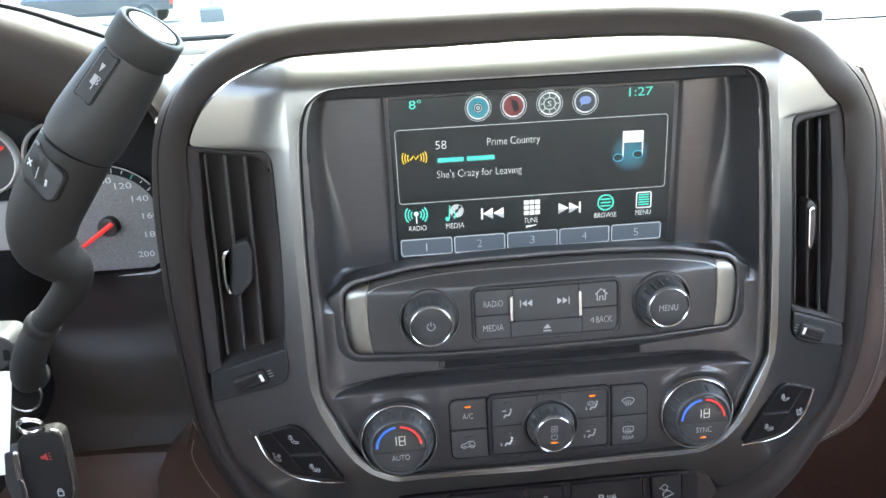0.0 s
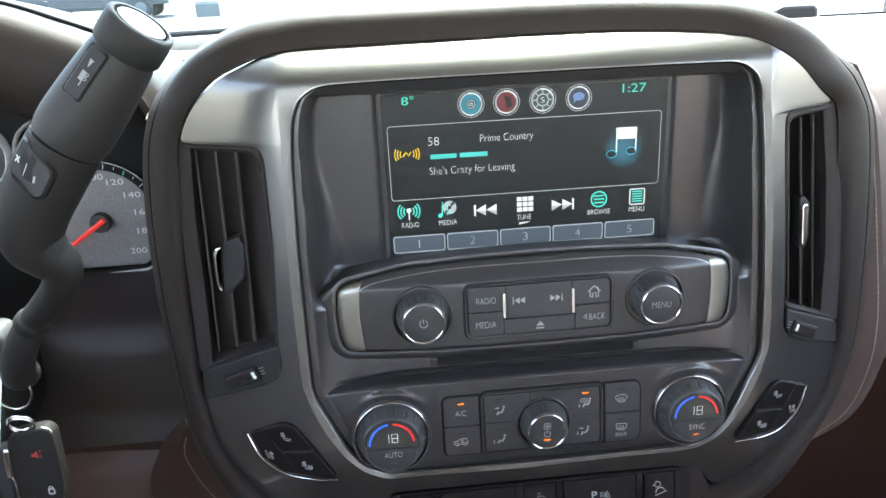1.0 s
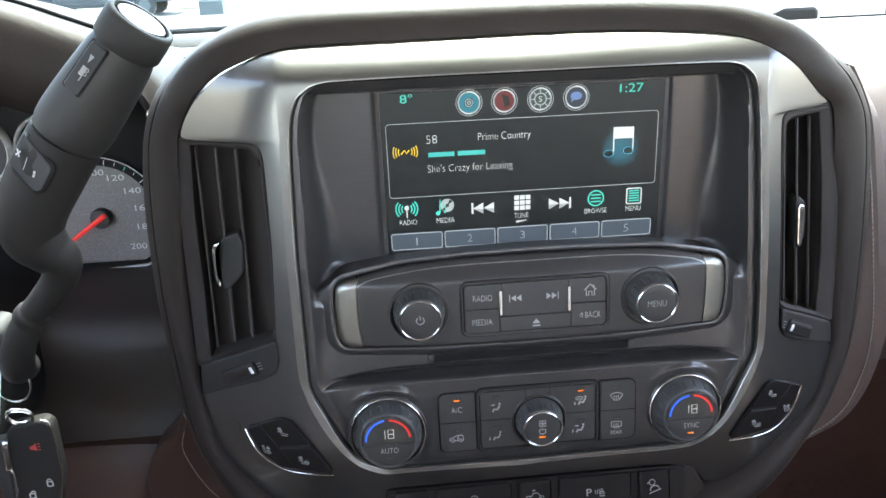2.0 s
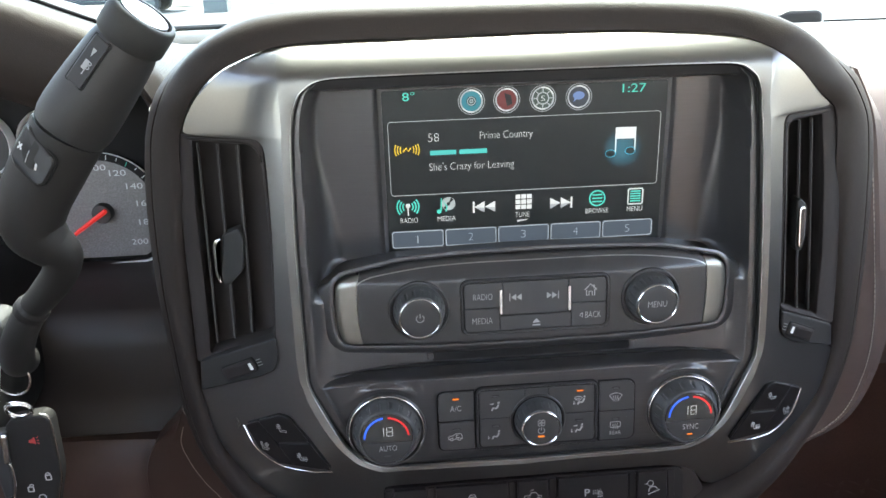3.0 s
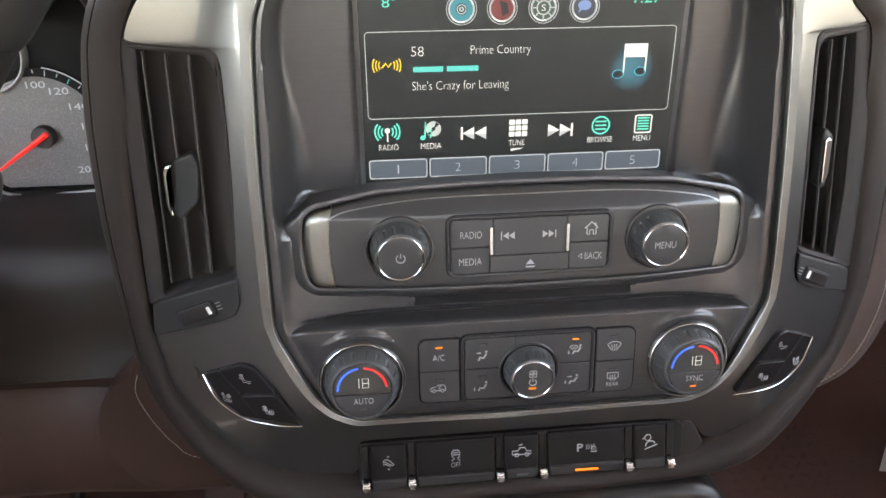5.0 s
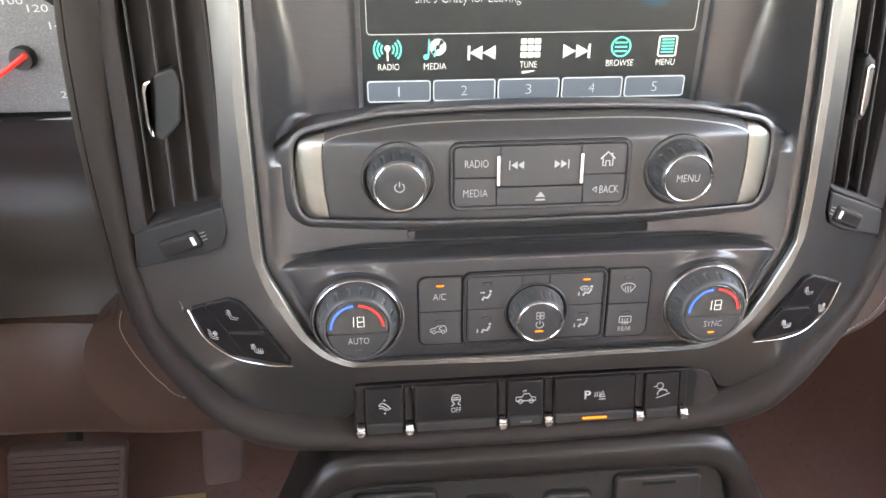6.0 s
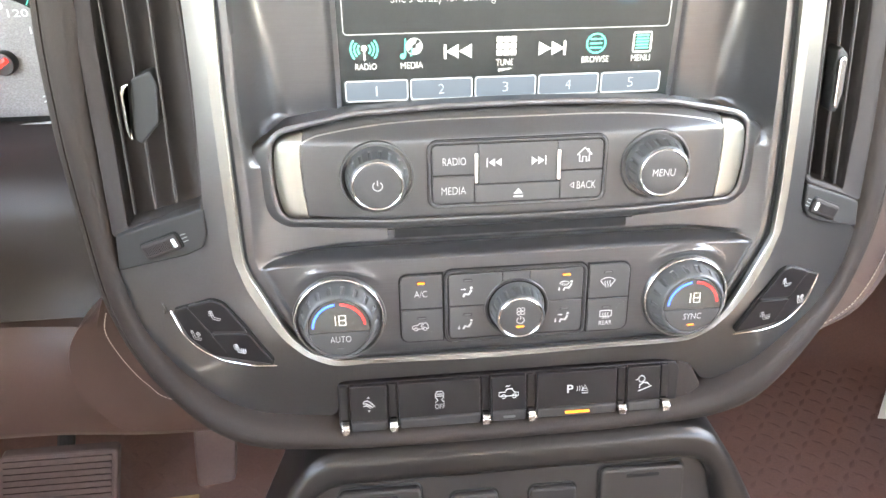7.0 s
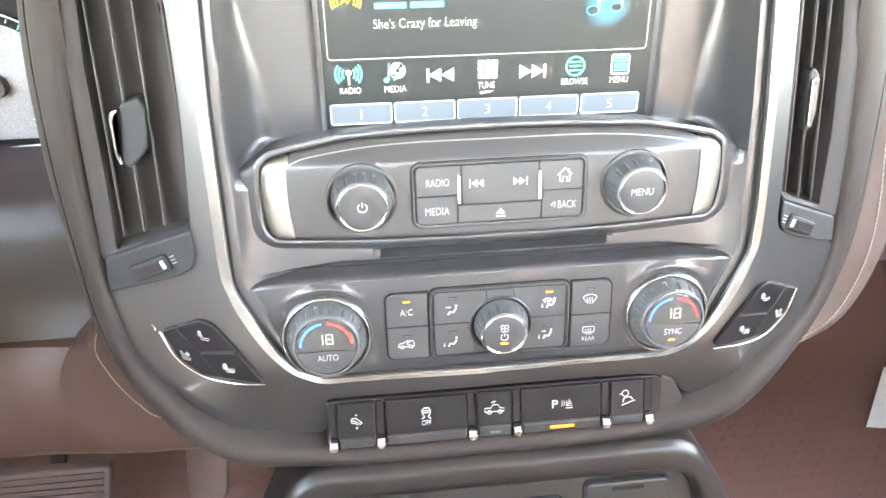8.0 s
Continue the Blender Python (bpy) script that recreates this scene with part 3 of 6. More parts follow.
def sag(u):
    """How far the ends of the radio are swept back."""
    return 5.0 * (max(abs(u) - 75, 0) / 45) ** 1.5


def roll(v):
    """How far the upper part of the radio leans back behind its front plane."""
    d = v + 44.5
    return 0.27 * (d + math.sqrt(d * d + 2.0))


def stack_panel():
    ob = thing("centre_stack_panel", (0, -166, 20), "charcoal metallic moulded centre stack panel", "dash panel")
    vs = list(np.linspace(76.4, 58, 32)) + list(np.linspace(57.2, -28, 70)) + list(np.linspace(-28.7, -97.2, 95)) + list(np.linspace(-97.6, -104.6, 18)) + list(np.linspace(-104.8, -110.4, 32)) + list(np.linspace(-110.8, -112.2, 4)) + list(np.linspace(-112.7, -166.4, 75))
    ss = np.linspace(-1, 1, 241)
    rows = []
    for v in vs:
        us = [math.copysign(abs(s) / 0.6 * 92 if abs(s) < 0.6 else 92 + (1 - (1 - (abs(s) - 0.6) / 0.4) ** 1.5) * (width_at(v, s) + 2.4 - 92), s) for s in ss]
        rows.append([(u, v, relief(u, v)) for u in us])
    bm = bmesh.new()
    loft(bm, rows, closed=False)
    part("panel", bm, PANEL, ob)
    # rounded bezel that hugs the radio
    edge = rounded(mirrored([(0, -32.2), (40, -32.6), (80, -34.2), (106, -39.2), (116.6, -41.6), (121.2, -45.6), (122.4, -56), (122, -72), (120.4, -80.4), (116.4, -84.0), (60, -85.4), (0, -86)]), 4, 4)
    rows = []
    for d, h in ((0.0, -16), (0.1, -4.8), (0.4, -4.0), (1.2, -3.6), (2.2, -3.6), (3.4, -4.1), (4.4, -4.8), (5.6, -5.7), (6.6, -6.6), (7.4, -7.9), (8.0, -10), (8.6, -20), (7.0, -36)):
        back = max(d - 3.6, 0) * 2.2
        row = []
        for k, b in enumerate(edge):
            apron = 0.9 * step(abs(b[0]), 112, 121) * step(-b[1], 43, 50) * step(b[1], -84, -76)
            u, v = inset(edge, -(d + max(d - 3.4, 0) * apron))[k]
            row.append((u, v - back * step(b[1], -52, -40), front(v) + h - 0.8 * sag(b[0]) - 0.8 * roll(b[1])))
        rows.append(row)
    bm = bmesh.new()
    loft(bm, rows)
    part("radio_bezel", bm, PANEL, ob)
    # disc slot with its two small end stops
    flr = lambda u, v: relief(u, v)
    bm = bmesh.new()
    slab(bm, rrect(-64, -98.4, 61, -92.8, 1.0), -1.0, 0.5, 0.2, flr)
    part("disc_slot", bm, GAP, ob, "black disc slot")
    for s in (-65.2, 62.4):
        bm = bmesh.new()
        slab(bm, rrect(s - 1.9, -97.2, s + 1.9, -93.2, 0.8), -0.6, 1.3, 0.5, flr)
        part("slot_stop", bm, PANEL, ob)


silver_frame()
pad()
stack_panel()
# ---- touchscreen ----
def touchscreen():
    ob = thing("touchscreen", (0, -39, 0), "lit touchscreen showing a satellite radio station", "touchscreen")
    bm = bmesh.new()
    slab(bm, rrect(-87, -40.5, 87.5, 64.5, 1.5), -6, -0.1, 0.4)
    part("glass", bm, GLASS_BLACK, ob, "dark glossy display glass")
    h = 0.0
    # station box
    bm = bmesh.new()
    stroke(bm, [*rrect(-84, 0, 84, 45.8, 2), rrect(-84, 0, 84, 45.8, 2)[0]], 0.42, h)
    part("station_box", bm, LIT_LINE, ob)
    lettering("temperature_text", "8°", (-70.8, 60.6), 5.2, 7.4, LIT_TEAL, ob, h=h, bold=0.01)
    lettering("clock_text", "1:27", (66.4, 60.4), 5.2, 14.6, LIT_TEAL, ob, h=h, bold=0.01)
    lettering("channel_text", "58", (-56.6, 35.5), 5.0, 6.6, LIT_WHITE, ob, h=h, bold=-0.007)
    lettering("station_text", "Prime Country", (-12, 34.9), 6.0, 32.5, LIT_WHITE, ob, h=h, bold=-0.007)
    bm = bmesh.new()
    flat(bm, rrect(-59, 24.6, -43, 27.4, 0.4), h)
    flat(bm, rrect(-41, 24.6, -24, 27.4, 0.4), h)
    part("artist_line", bm, LIT_SEA, ob, "teal line of writing")
    lettering("title_text", "She's Crazy for Leaving", (-33.5, 16.6), 6.2, 52.5, LIT_WHITE, ob, h=h, bold=-0.007)
    # station mark, a plain yellow shape
    bm = bmesh.new()
    for r in (4.2, 5.8, 7.4):
        stroke(bm, arc(-73, 28.6, r, -28, 28, 8), 0.6, h)
        stroke(bm, arc(-73, 28.6, r, 152, 208, 8), 0.6, h)
    stroke(bm, [(-75.6, 27.4), (-73.4, 29.8), (-72.2, 27.6), (-70.6, 29.8)], 0.8, h)
    part("station_mark", bm, LIT_YELLOW, ob, "small yellow station mark")
    # note picture with its blue glow
    for i, r in enumerate((12.5, 11.6, 10.6, 9.6, 8.6, 7.4, 6.2, 4.8)):
        bm = bmesh.new()
        flat(bm, arc(61, 23.5, r, 0, 345, 24), h + 0.02 * i)
        part("note_halo", bm, glow("lit_halo", (0.01, 0.13, 0.2), (0.06, 0.12, 0.2, 0.28, 0.36, 0.46, 0.56, 0.68)[i], 0.02), ob)
    bm = bmesh.new()
    flat(bm, [(56, 29.6), (69, 29.4), (69, 36.6), (56, 36.8)], h + 0.2)
    stroke(bm, [(56.4, 36), (56.4, 21)], 0.8, h + 0.2)
    stroke(bm, [(68.6, 36), (68.6, 22)], 0.8, h + 0.2)
    part("note_beam", bm, LIT_WHITE, ob)
    bm = bmesh.new()
    for cu, cv in ((53.4, 20.5), (65.8, 21.8)):
        flat(bm, [(cu + 3.2 * math.cos(t), cv + 2.3 * math.sin(t)) for t in np.linspace(0, 2 * math.pi, 18, endpoint=False)], h + 0.25)
    part("note_head", bm, GLASS_BLACK, ob)
    bm = bmesh.new()
    for cu, cv in ((53.4, 20.5), (65.8, 21.8)):
        stroke(bm, [(cu + 3.2 * math.cos(t), cv + 2.3 * math.sin(t)) for t in np.linspace(0, 2 * math.pi, 19)], 0.35, h + 0.25)
    part("note_rim", bm, LIT_CYAN, ob)
    # four round buttons along the top
    for cu, mat, ring in ((-33.2, LIT_TEAL_DIM, LIT_DIM), (-11.8, LIT_RED_DIM, LIT_DIM), (10.2, LIT_GREEN_DIM, LIT_DIM), (32.2, LIT_BLUE_DIM, LIT_DIM)):
        bm = bmesh.new()
        flat(bm, arc(cu, 56.4, 6.0, 0, 345, 23), h)
        b = part("round_icon", bm, mat, ob)
        bm = bmesh.new()
        stroke(bm, arc(cu, 56.4, 7.9, 0, 360, 36), 0.35, h + 0.1)
        stroke(bm, arc(cu, 56.4, 6.5, 0, 360, 36), 0.95, h + 0.1)
        part("icon_ring", bm, ring, b)
        bm = bmesh.new()
        stroke(bm, arc(cu, 56.4, 6.5, 20, 100, 14), 0.9, h + 0.25)
        stroke(bm, arc(cu, 56.4, 6.5, 215, 285, 12), 0.7, h + 0.25)
        part("icon_shine", bm, LIT_WHITE, b)
        bm = bmesh.new()
        if cu < -30:
            flat(bm, arc(cu, 56.4, 3.0, 0, 345, 23), h + 0.15)
        elif cu < 0:
            flat(bm, [(cu - 1.5, 60.5), (cu + 2.5, 59), (cu + 3.5, 54), (cu + 0.2, 52.5)], h + 0.2)
        elif cu < 20:
            stroke(bm, arc(cu, 56.4, 3.5, 0, 360, 24), 0.7, h + 0.2)
            for a in range(0, 360, 45):
                stroke(bm, [(cu + 3.5 * math.cos(radians(a)), 56.4 + 3.5 * math.sin(radians(a))), (cu + 5.8 * math.cos(radians(a)), 56.4 + 5.8 * math.sin(radians(a)))], 0.6, h + 0.2)
        else:
            flat(bm, [(cu + 3.6 * math.cos(t), 57.2 + 2.5 * math.sin(t)) for t in np.linspace(0, 2 * math.pi, 20, endpoint=False)], h + 0.2)
            flat(bm, [(cu - 2.6, 56), (cu - 1.2, 55.2), (cu - 3.2, 53.2)], h + 0.2)
        part("icon_shape", bm, GLASS_BLACK if cu < 0 else LIT_DIM if cu < 20 else LIT_BUBBLE, b)
        if cu < -30:
            bm = bmesh.new()
            stroke(bm, arc(cu, 56.4, 2.3, 0, 360, 20), 0.5, h + 0.25)
            stroke(bm, arc(cu, 56.4, 0.9, 0, 360, 14), 0.7, h + 0.25)
            part("icon_cone", bm, LIT_DIM, b)
        if 0 < cu < 20:
            lettering("icon_letter", "S", (cu, 56.4), 3.2, 2.2, LIT_WHITE, b, h=h + 0.2)
    # menu row
    y = -9.0
    bm = bmesh.new()
    for r in (3.2, 5.0, 6.8):
        stroke(bm, arc(-74, y + 1.6, r, -42, 42, 10), 0.8, h)
        stroke(bm, arc(-74, y + 1.6, r, 138, 222, 10), 0.8, h)
    part("radio_icon", bm, LIT_TEAL, ob)
    bm = bmesh.new()
    flat(bm, arc(-74, y + 2.2, 1.5, 0, 340, 14), h)
    stroke(bm, [(-74, y + 1.6), (-74, y - 4)], 0.8, h)
    part("radio_mast", bm, LIT_WHITE, ob)
    bm = bmesh.new()
    flat(bm, arc(-48.6, y + 2.4, 4.3, 0, 340, 20), h)
    disc = part("media_disc", bm, LIT_LINE, ob)
    bm = bmesh.new()
    flat(bm, arc(-48.6, y + 2.4, 1.1, 0, 330, 12), h + 0.1)
    for turn in (35, 215):
        flat(bm, [(-48.6, y + 2.4), *arc(-48.6, y + 2.4, 4.0, turn, turn + 34, 5)], h + 0.1)
    part("disc_hole", bm, GLASS_BLACK, disc)
    bm = bmesh.new()
    stroke(bm, [(-53.4, y - 2), (-53, y + 6.4), (-49.6, y + 0.4), (-50.4, y - 2.4)], 0.9, h + 0.2)
    flat(bm, arc(-54.6, y - 2.4, 1.4, 0, 340, 12), h + 0.2)
    part("media_note", bm, LIT_TEAL, ob)
    for s, c in ((-1, -25.6), (1, 22.4)):
        bm = bmesh.new()
        for o in (-3.2, 3.6):
            flat(bm, [(c + s * (o - 3.3), y + 2.8), (c + s * (o - 3.3), y - 4.4), (c + s * (o + 3.3), y - 0.8)], h)
        stroke(bm, [(c + s * 7.2, y + 2.8), (c + s * 7.2, y - 4.4)], 1.2, h)
        part("skip_icon", bm, LIT_WHITE, ob)
        bm = bmesh.new()
        for o in (-3.2, 3.6):
            flat(bm, [(c + s * (o - 3.3), y - 1.4), (c + s * (o - 3.3), y - 4.4), (c + s * (o + 2.75), y - 1.1)], h + 0.1)
        part("skip_shade", bm, LIT_DIM, ob)
    for i in range(3):
        for j in range(3):
            bm = bmesh.new()
            flat(bm, rrect(-6.2 + 3.6 * i, y - 3.6 + 3.4 * j, -3.1 + 3.6 * i, y - 0.8 + 3.4 * j, 0.3), h)
            part("tune_cell", bm, LIT_WHITE, ob)
    bm = bmesh.new()
    flat(bm, [(-5, y - 10.6), (2.2, y - 10.2), (0.4, y - 11), (-5, y - 12)], h)
    part("tune_pointer", bm, LIT_WHITE, ob)
    bm = bmesh.new()
    stroke(bm, arc(46.2, y + 1.0, 4.9, 0, 360, 30), 0.8, h)
    for o in (-2, 0.2, 2.4):
        stroke(bm, [(43, y + 0.8 + o), (49.4, y + 0.8 + o)], 0.8, h)
    part("browse_icon", bm, LIT_TEAL, ob)
    bm = bmesh.new()
    stroke(bm, [*rrect(66.2, y - 4, 75.6, y + 6, 1), rrect(66.2, y - 4, 75.6, y + 6, 1)[0]], 0.8, h)
    part("menu_frame", bm, LIT_WHITE, ob)
    bm = bmesh.new()
    for o in range(5):
        stroke(bm, [(67.6, y + 4.4 - 1.6 * o), (74.2, y + 4.4 - 1.6 * o)], 0.8, h)
    part("menu_line", bm, LIT_TEAL, ob)
    bm = bmesh.new()
    flat(bm, arc(70.4, y - 11.8, 0.6, 0, 330, 10), h)
    part("menu_dot", bm, LIT_BLUE_DIM, ob)
    for name, c, wd in (("RADIO", -73.5, 10.8), ("MEDIA", -50, 11.4), ("TUNE", -1.8, 9), ("BROWSE", 46.3, 14.4), ("MENU", 70.8, 10)):
        lettering("menu_text", name, (c, y - 7.2), 3.2, wd, LIT_WHITE, ob, h=h)
    for i in range(5):
        u0 = -85 + 33.8 * i
        bm = bmesh.new()
        slab(bm, rrect(u0, -34.5, u0 + 32.8, -23.2, 1.6), -0.3, 0.2, 0.1)
        k = part("preset_key", bm, LIT_KEY, ob, "pale blue lit preset key")
        bm = bmesh.new()
        ring = rrect(u0 + 0.4, -34.1, u0 + 32.4, -23.6, 1.5)
        stroke(bm, [*ring, ring[0]], 0.6, 0.2)
        part("key_edge", bm, LIT_KEY_EDGE, k)
        lettering("key_number", str(i + 1), (u0 + 16.3, -29), 5, 3.0 if i else 0.8, LIT_DIM, k, h=0.3, bold=-0.01)
    return ob


LIT_TEAL_DIM = glow("lit_teal_dim", (0.01, 0.3, 0.4), 0.34, 0.2)
LIT_RED_DIM = glow("lit_red_dim", (0.2, 0.02, 0.02), 0.25)
LIT_GREEN_DIM = glow("lit_green_dim", (0.03, 0.07, 0.055), 0.3)
LIT_BLUE_DIM = glow("lit_blue_dim", (0.02, 0.03, 0.05), 0.3)
LIT_BUBBLE = glow("lit_bubble", (0.16, 0.27, 0.55), 0.4)
touchscreen()


# ---- radio controls ----
def face(v_off=0.0):
    return lambda u, v: front(v) + v_off


KNOB_AXIS = Vector((0, 0.02, 1)).normalized()


def knob(parent, name, cu, cv, low, r_base, r_top, r_ring, height, teeth, label):
    """A gripped knob: skirt, tapered grip with short notches, chrome ring and flat cap. Returns the knob, the height function of its cap and its tip."""
    c = (cu, cv, front(cv) + low)
    bm = bmesh.new()
    n = teeth * 10

    def notch(i, r, h):
        return 0.972 if i % 10 in (0, 1, 2) and 2.9 < h < height - 1.9 else 1.0

    slope = lambda h: r_base - 0.4 + (r_top - r_base + 0.4) * (h - 1.5) / (height - 3.0)
    profile = [(r_base + 0.4, -4), (r_base + 0.3, 0.3), (r_base - 0.2, 1.2)]
    profile += [(slope(h), h) for h in (2.8, 3.0, height * 0.5, height - 2.0, height - 1.8)]
    profile += [(r_top, height - 1.0), (r_top - 0.5, height - 0.35), (r_ring + 0.4, height - 0.1), (r_ring, height - 0.3)]
    turned(bm, c, profile, n, KNOB_AXIS, notch)
    k = part(name, bm, KNOB, parent, label)
    bm = bmesh.new()
    turned(bm, c, [(r_ring + 0.55, height - 0.6), (r_ring + 0.4, height + 0.25), (r_ring, height + 0.55), (r_ring - 0.4, height + 0.25), (r_ring - 0.55, height - 0.8)], 72, KNOB_AXIS)
    part("chrome_ring", bm, CHROME, k, "thin chrome ring")
    bm = bmesh.new()
    turned(bm, c, [(r_ring - 0.4, height - 1), (r_ring - 0.6, height - 0.25), (r_ring - 1.2, height), (r_ring * 0.5, height - 0.3), (0, height - 0.4)], 72, KNOB_AXIS)
    part("cap", bm, BUTTON, k)
    tip = Vector(c) + KNOB_AXIS * (height - 0.15)
    return k, (lambda u, v: tip.z - 0.02 * (v - tip.y)), tip


def radio_face(u, v):
    """The front of the radio, its upper part rolled back."""
    return front(v) - roll(v) - sag(u)


def key_outline(u0, v0, u1, v1, corners="", r=2.6):
    """A flush key: only the corners named (a: upper left, b: upper right, c: lower right, d: lower left) are rounded."""
    out = []
    for key, cu, cv, su, sv, start in (("b", u1, v1, -1, -1, 0), ("a", u0, v1, 1, -1, 90), ("d", u0, v0, 1, 1, 180), ("c", u1, v0, -1, 1, 270)):
        q = r if key in corners else 0.35
        out += [(cu + su * q + q * math.cos(radians(start + 22.5 * i)), cv + sv * q + q * math.sin(radians(start + 22.5 * i))) for i in range(5)]
    return out


def radio_panel():
    ob = thing("radio_control_panel", (0, -86, 20), "dark grey radio control panel with silver ends", "radio")
    top = curve_through([(0, -32.6), (40, -33), (80, -34.8), (105.6, -39.8)], 6)
    crest = lambda u: float(np.interp(abs(u), [q[0] for q in top], [q[1] for q in top]))
    foot = lambda u: -85.4 + 2.4 * (abs(u) / 106) ** 2
    reach = lambda v: float(np.interp(-v, (39.8, 46, 56, 70, 82.8), (105.6, 107.4, 108, 107.6, 106.2)))
    spread = np.linspace(-1, 1, 61)
    rows = []
    for k, h in [(0, -14), (0, -1.9), (0.012, -1.2)] + [(q, -1.0) for q in np.linspace(0.03, 0.97, 44)] + [(0.985, -1.2), (1, -1.9), (1, -14)]:
        row = []
        for q in spread:
            v = crest(105.6 * q) + (foot(106 * q) - crest(105.6 * q)) * k
            u = q * reach(v)
            row.append((u, v, radio_face(u, v) + h))
        rows.append(row)
    bm = bmesh.new()
    loft(bm, rows, closed=False)
    part("faceplate", bm, FACE, ob)
    for s in (1, -1):
        rows = []
        for v in [-40.3, -40.6, *np.linspace(-41.4, -82.4, 30), -83.0, -83.3]:
            inner = reach(v) + 0.25
            outer = float(np.interp(-v, (40.3, 41.2, 42.6, 44.6, 48, 56, 66, 74, 79, 81.4, 82.6, 83.3), (108, 113, 116.6, 119.2, 121, 121.9, 121.6, 120.6, 119.4, 118.2, 116.8, 115)))
            edge = min(step(v, -83.4, -82.0), step(-v, 40.2, 41.6))
            cells = [(inner, -12), (inner, -1.6), (inner + 0.1, -0.75), (inner + 0.35, -0.55), (inner + 0.8, -0.52), (0.7 * inner + 0.3 * outer, -0.5), (0.3 * inner + 0.7 * outer, -0.55), (outer - 1.2, -1.1), (outer - 0.3, -2.0), (outer, -4), (outer, -14)]
            rows.append([(s * u, v, radio_face(u, v) + h - 1.2 * (1 - edge)) for u, h in cells])
        bm = bmesh.new()
        loft(bm, rows, closed=False)
        part("end_cap", bm, END_CAP, ob, "pale brushed silver end cap")
    bm = bmesh.new()
    arch = curve_through([(0, -35.9), (42, -35.9), (72, -37.3), (96, -40.6), (104.5, -43.2), (107.2, -45)], 8)
    line = [(-q[0], q[1]) for q in reversed(arch)] + [(q[0], q[1]) for q in arch[1:]]
    stroke(bm, line, 0.6, -1.1, radio_face, 0.4)
    part("top_line", bm, EDGE_LINE, ob, "fine silver line")
    bm = bmesh.new()
    slab(bm, rrect(-46.2, -80.1, 46.2, -44.7, 5.2, 6), -3, -0.75, 0.2, front_of)
    part("button_well", bm, GAP, ob)
    ring = rrect(-44.95, -78.85, 44.95, -46.0, 4.2, 6)
    rows = [[(u, v, front(v) + h) for u, v in inset(ring, d)] for d, h in ((-0.85, -2), (-0.8, -0.5), (-0.4, -0.1), (0.3, -0.1), (0.75, -0.5), (0.8, -2))]
    bm = bmesh.new()
    loft(bm, rows)
    part("well_rim", bm, FACE, ob, "raised rim round the buttons")
    keys = [
        ("radio_button", key_outline(-43.6, -62.6, -20.7, -47.2, "a")),
        ("media_button", key_outline(-43.6, -77.5, -22.6, -63.1, "d")),
        ("seek_button", key_outline(-20.2, -67.8, 19.8, -47.2)),
        ("eject_button", key_outline(-22.1, -77.5, 21.4, -68.3)),
        ("home_button", key_outline(20.3, -62.4, 43.3, -47.2, "b")),
        ("back_button", key_outline(21.9, -77.5, 43.3, -62.9, "c")),
    ]
    made = {}
    for name, poly in keys:
        bm = bmesh.new()
        slab(bm, poly, -2, 0.05, 0.35, front_of)
        made[name] = part(name, bm, BUTTON, ob)
    for u in (-21.5, 20.6):
        bm = bmesh.new()
        slab(bm, rrect(u - 1.0, -67.2, u + 1.0, -51.3, 0.4), -2, 1.2, 0.4, front_of)
        part("chrome_bar", bm, CHROME, ob)
    lettering("button_text", "RADIO", (-32.5, -55.5), 3.9, 11.7, PRINT, made["radio_button"], front_of, 0.3)
    lettering("button_text", "MEDIA", (-33.0, -70.6), 3.9, 12.4, PRINT, made["media_button"], front_of, 0.3)
    lettering("button_text", "BACK", (35.4, -70.6), 4.0, 9.8, PRINT, made["back_button"], front_of, 0.3)
    bm = bmesh.new()
    stroke(bm, [(28.8, -69.1), (26.8, -70.6), (28.8, -72.1), (28.8, -69.1)], 0.45, 0.3, front_of)
    part("arrow_mark", bm, PRINT, made["back_button"])
    for s, c in ((-1, -12), (1, 9.8)):
        bm = bmesh.new()
        for o in (-1.6, 1.7):
            flat(bm, [(c + s * (o - 1.6), -54.6), (c + s * (o - 1.6), -58.8), (c + s * (o + 1.5), -56.7)], 0.4, front_of)
        stroke(bm, [(c + s * 4, -54.4), (c + s * 4, -59)], 0.55, 0.3, front_of)
        part("seek_mark", bm, PRINT, made["seek_button"])
    bm = bmesh.new()
    flat(bm, [(-2.4, -73.6), (2.6, -73.6), (0.1, -70.7)], 0.4, front_of)
    flat(bm, [(-2.4, -74.6), (2.6, -74.6), (2.6, -75.5), (-2.4, -75.5)], 0.4, front_of)
    part("eject_mark", bm, PRINT, made["eject_button"])
    bm = bmesh.new()
    stroke(bm, [(30, -54.8), (33.7, -51.2), (37.4, -54.8)], 0.8, 0.3, front_of)
    stroke(bm, [(35.8, -51.8), (35.8, -53.6)], 0.8, 0.3, front_of)
    stroke(bm, [(31.2, -54.6), (31.2, -58.3), (32.7, -58.3), (32.7, -55.8), (34.7, -55.8), (34.7, -58.3), (36.2, -58.3), (36.2, -54.6)], 0.6, 0.3, front_of)
    part("home_mark", bm, PRINT, made["home_button"])
    for name, cu in (("volume_knob", -71.2), ("menu_knob", 71.6)):
        bm = bmesh.new()
        turned(bm, (cu, -62, front(-62) - 1), [(18.6, -2), (18.4, 0.5), (18.0, 1.0), (17.4, 1.1), (16.9, 0.7), (16.7, -3)], 72)
        part("knob_collar", bm, FACE, ob)
        bm = bmesh.new()
        turned(bm, (cu, -62, front(-62) - 1), [(16.8, -0.6), (14.0, -0.6)], 64)
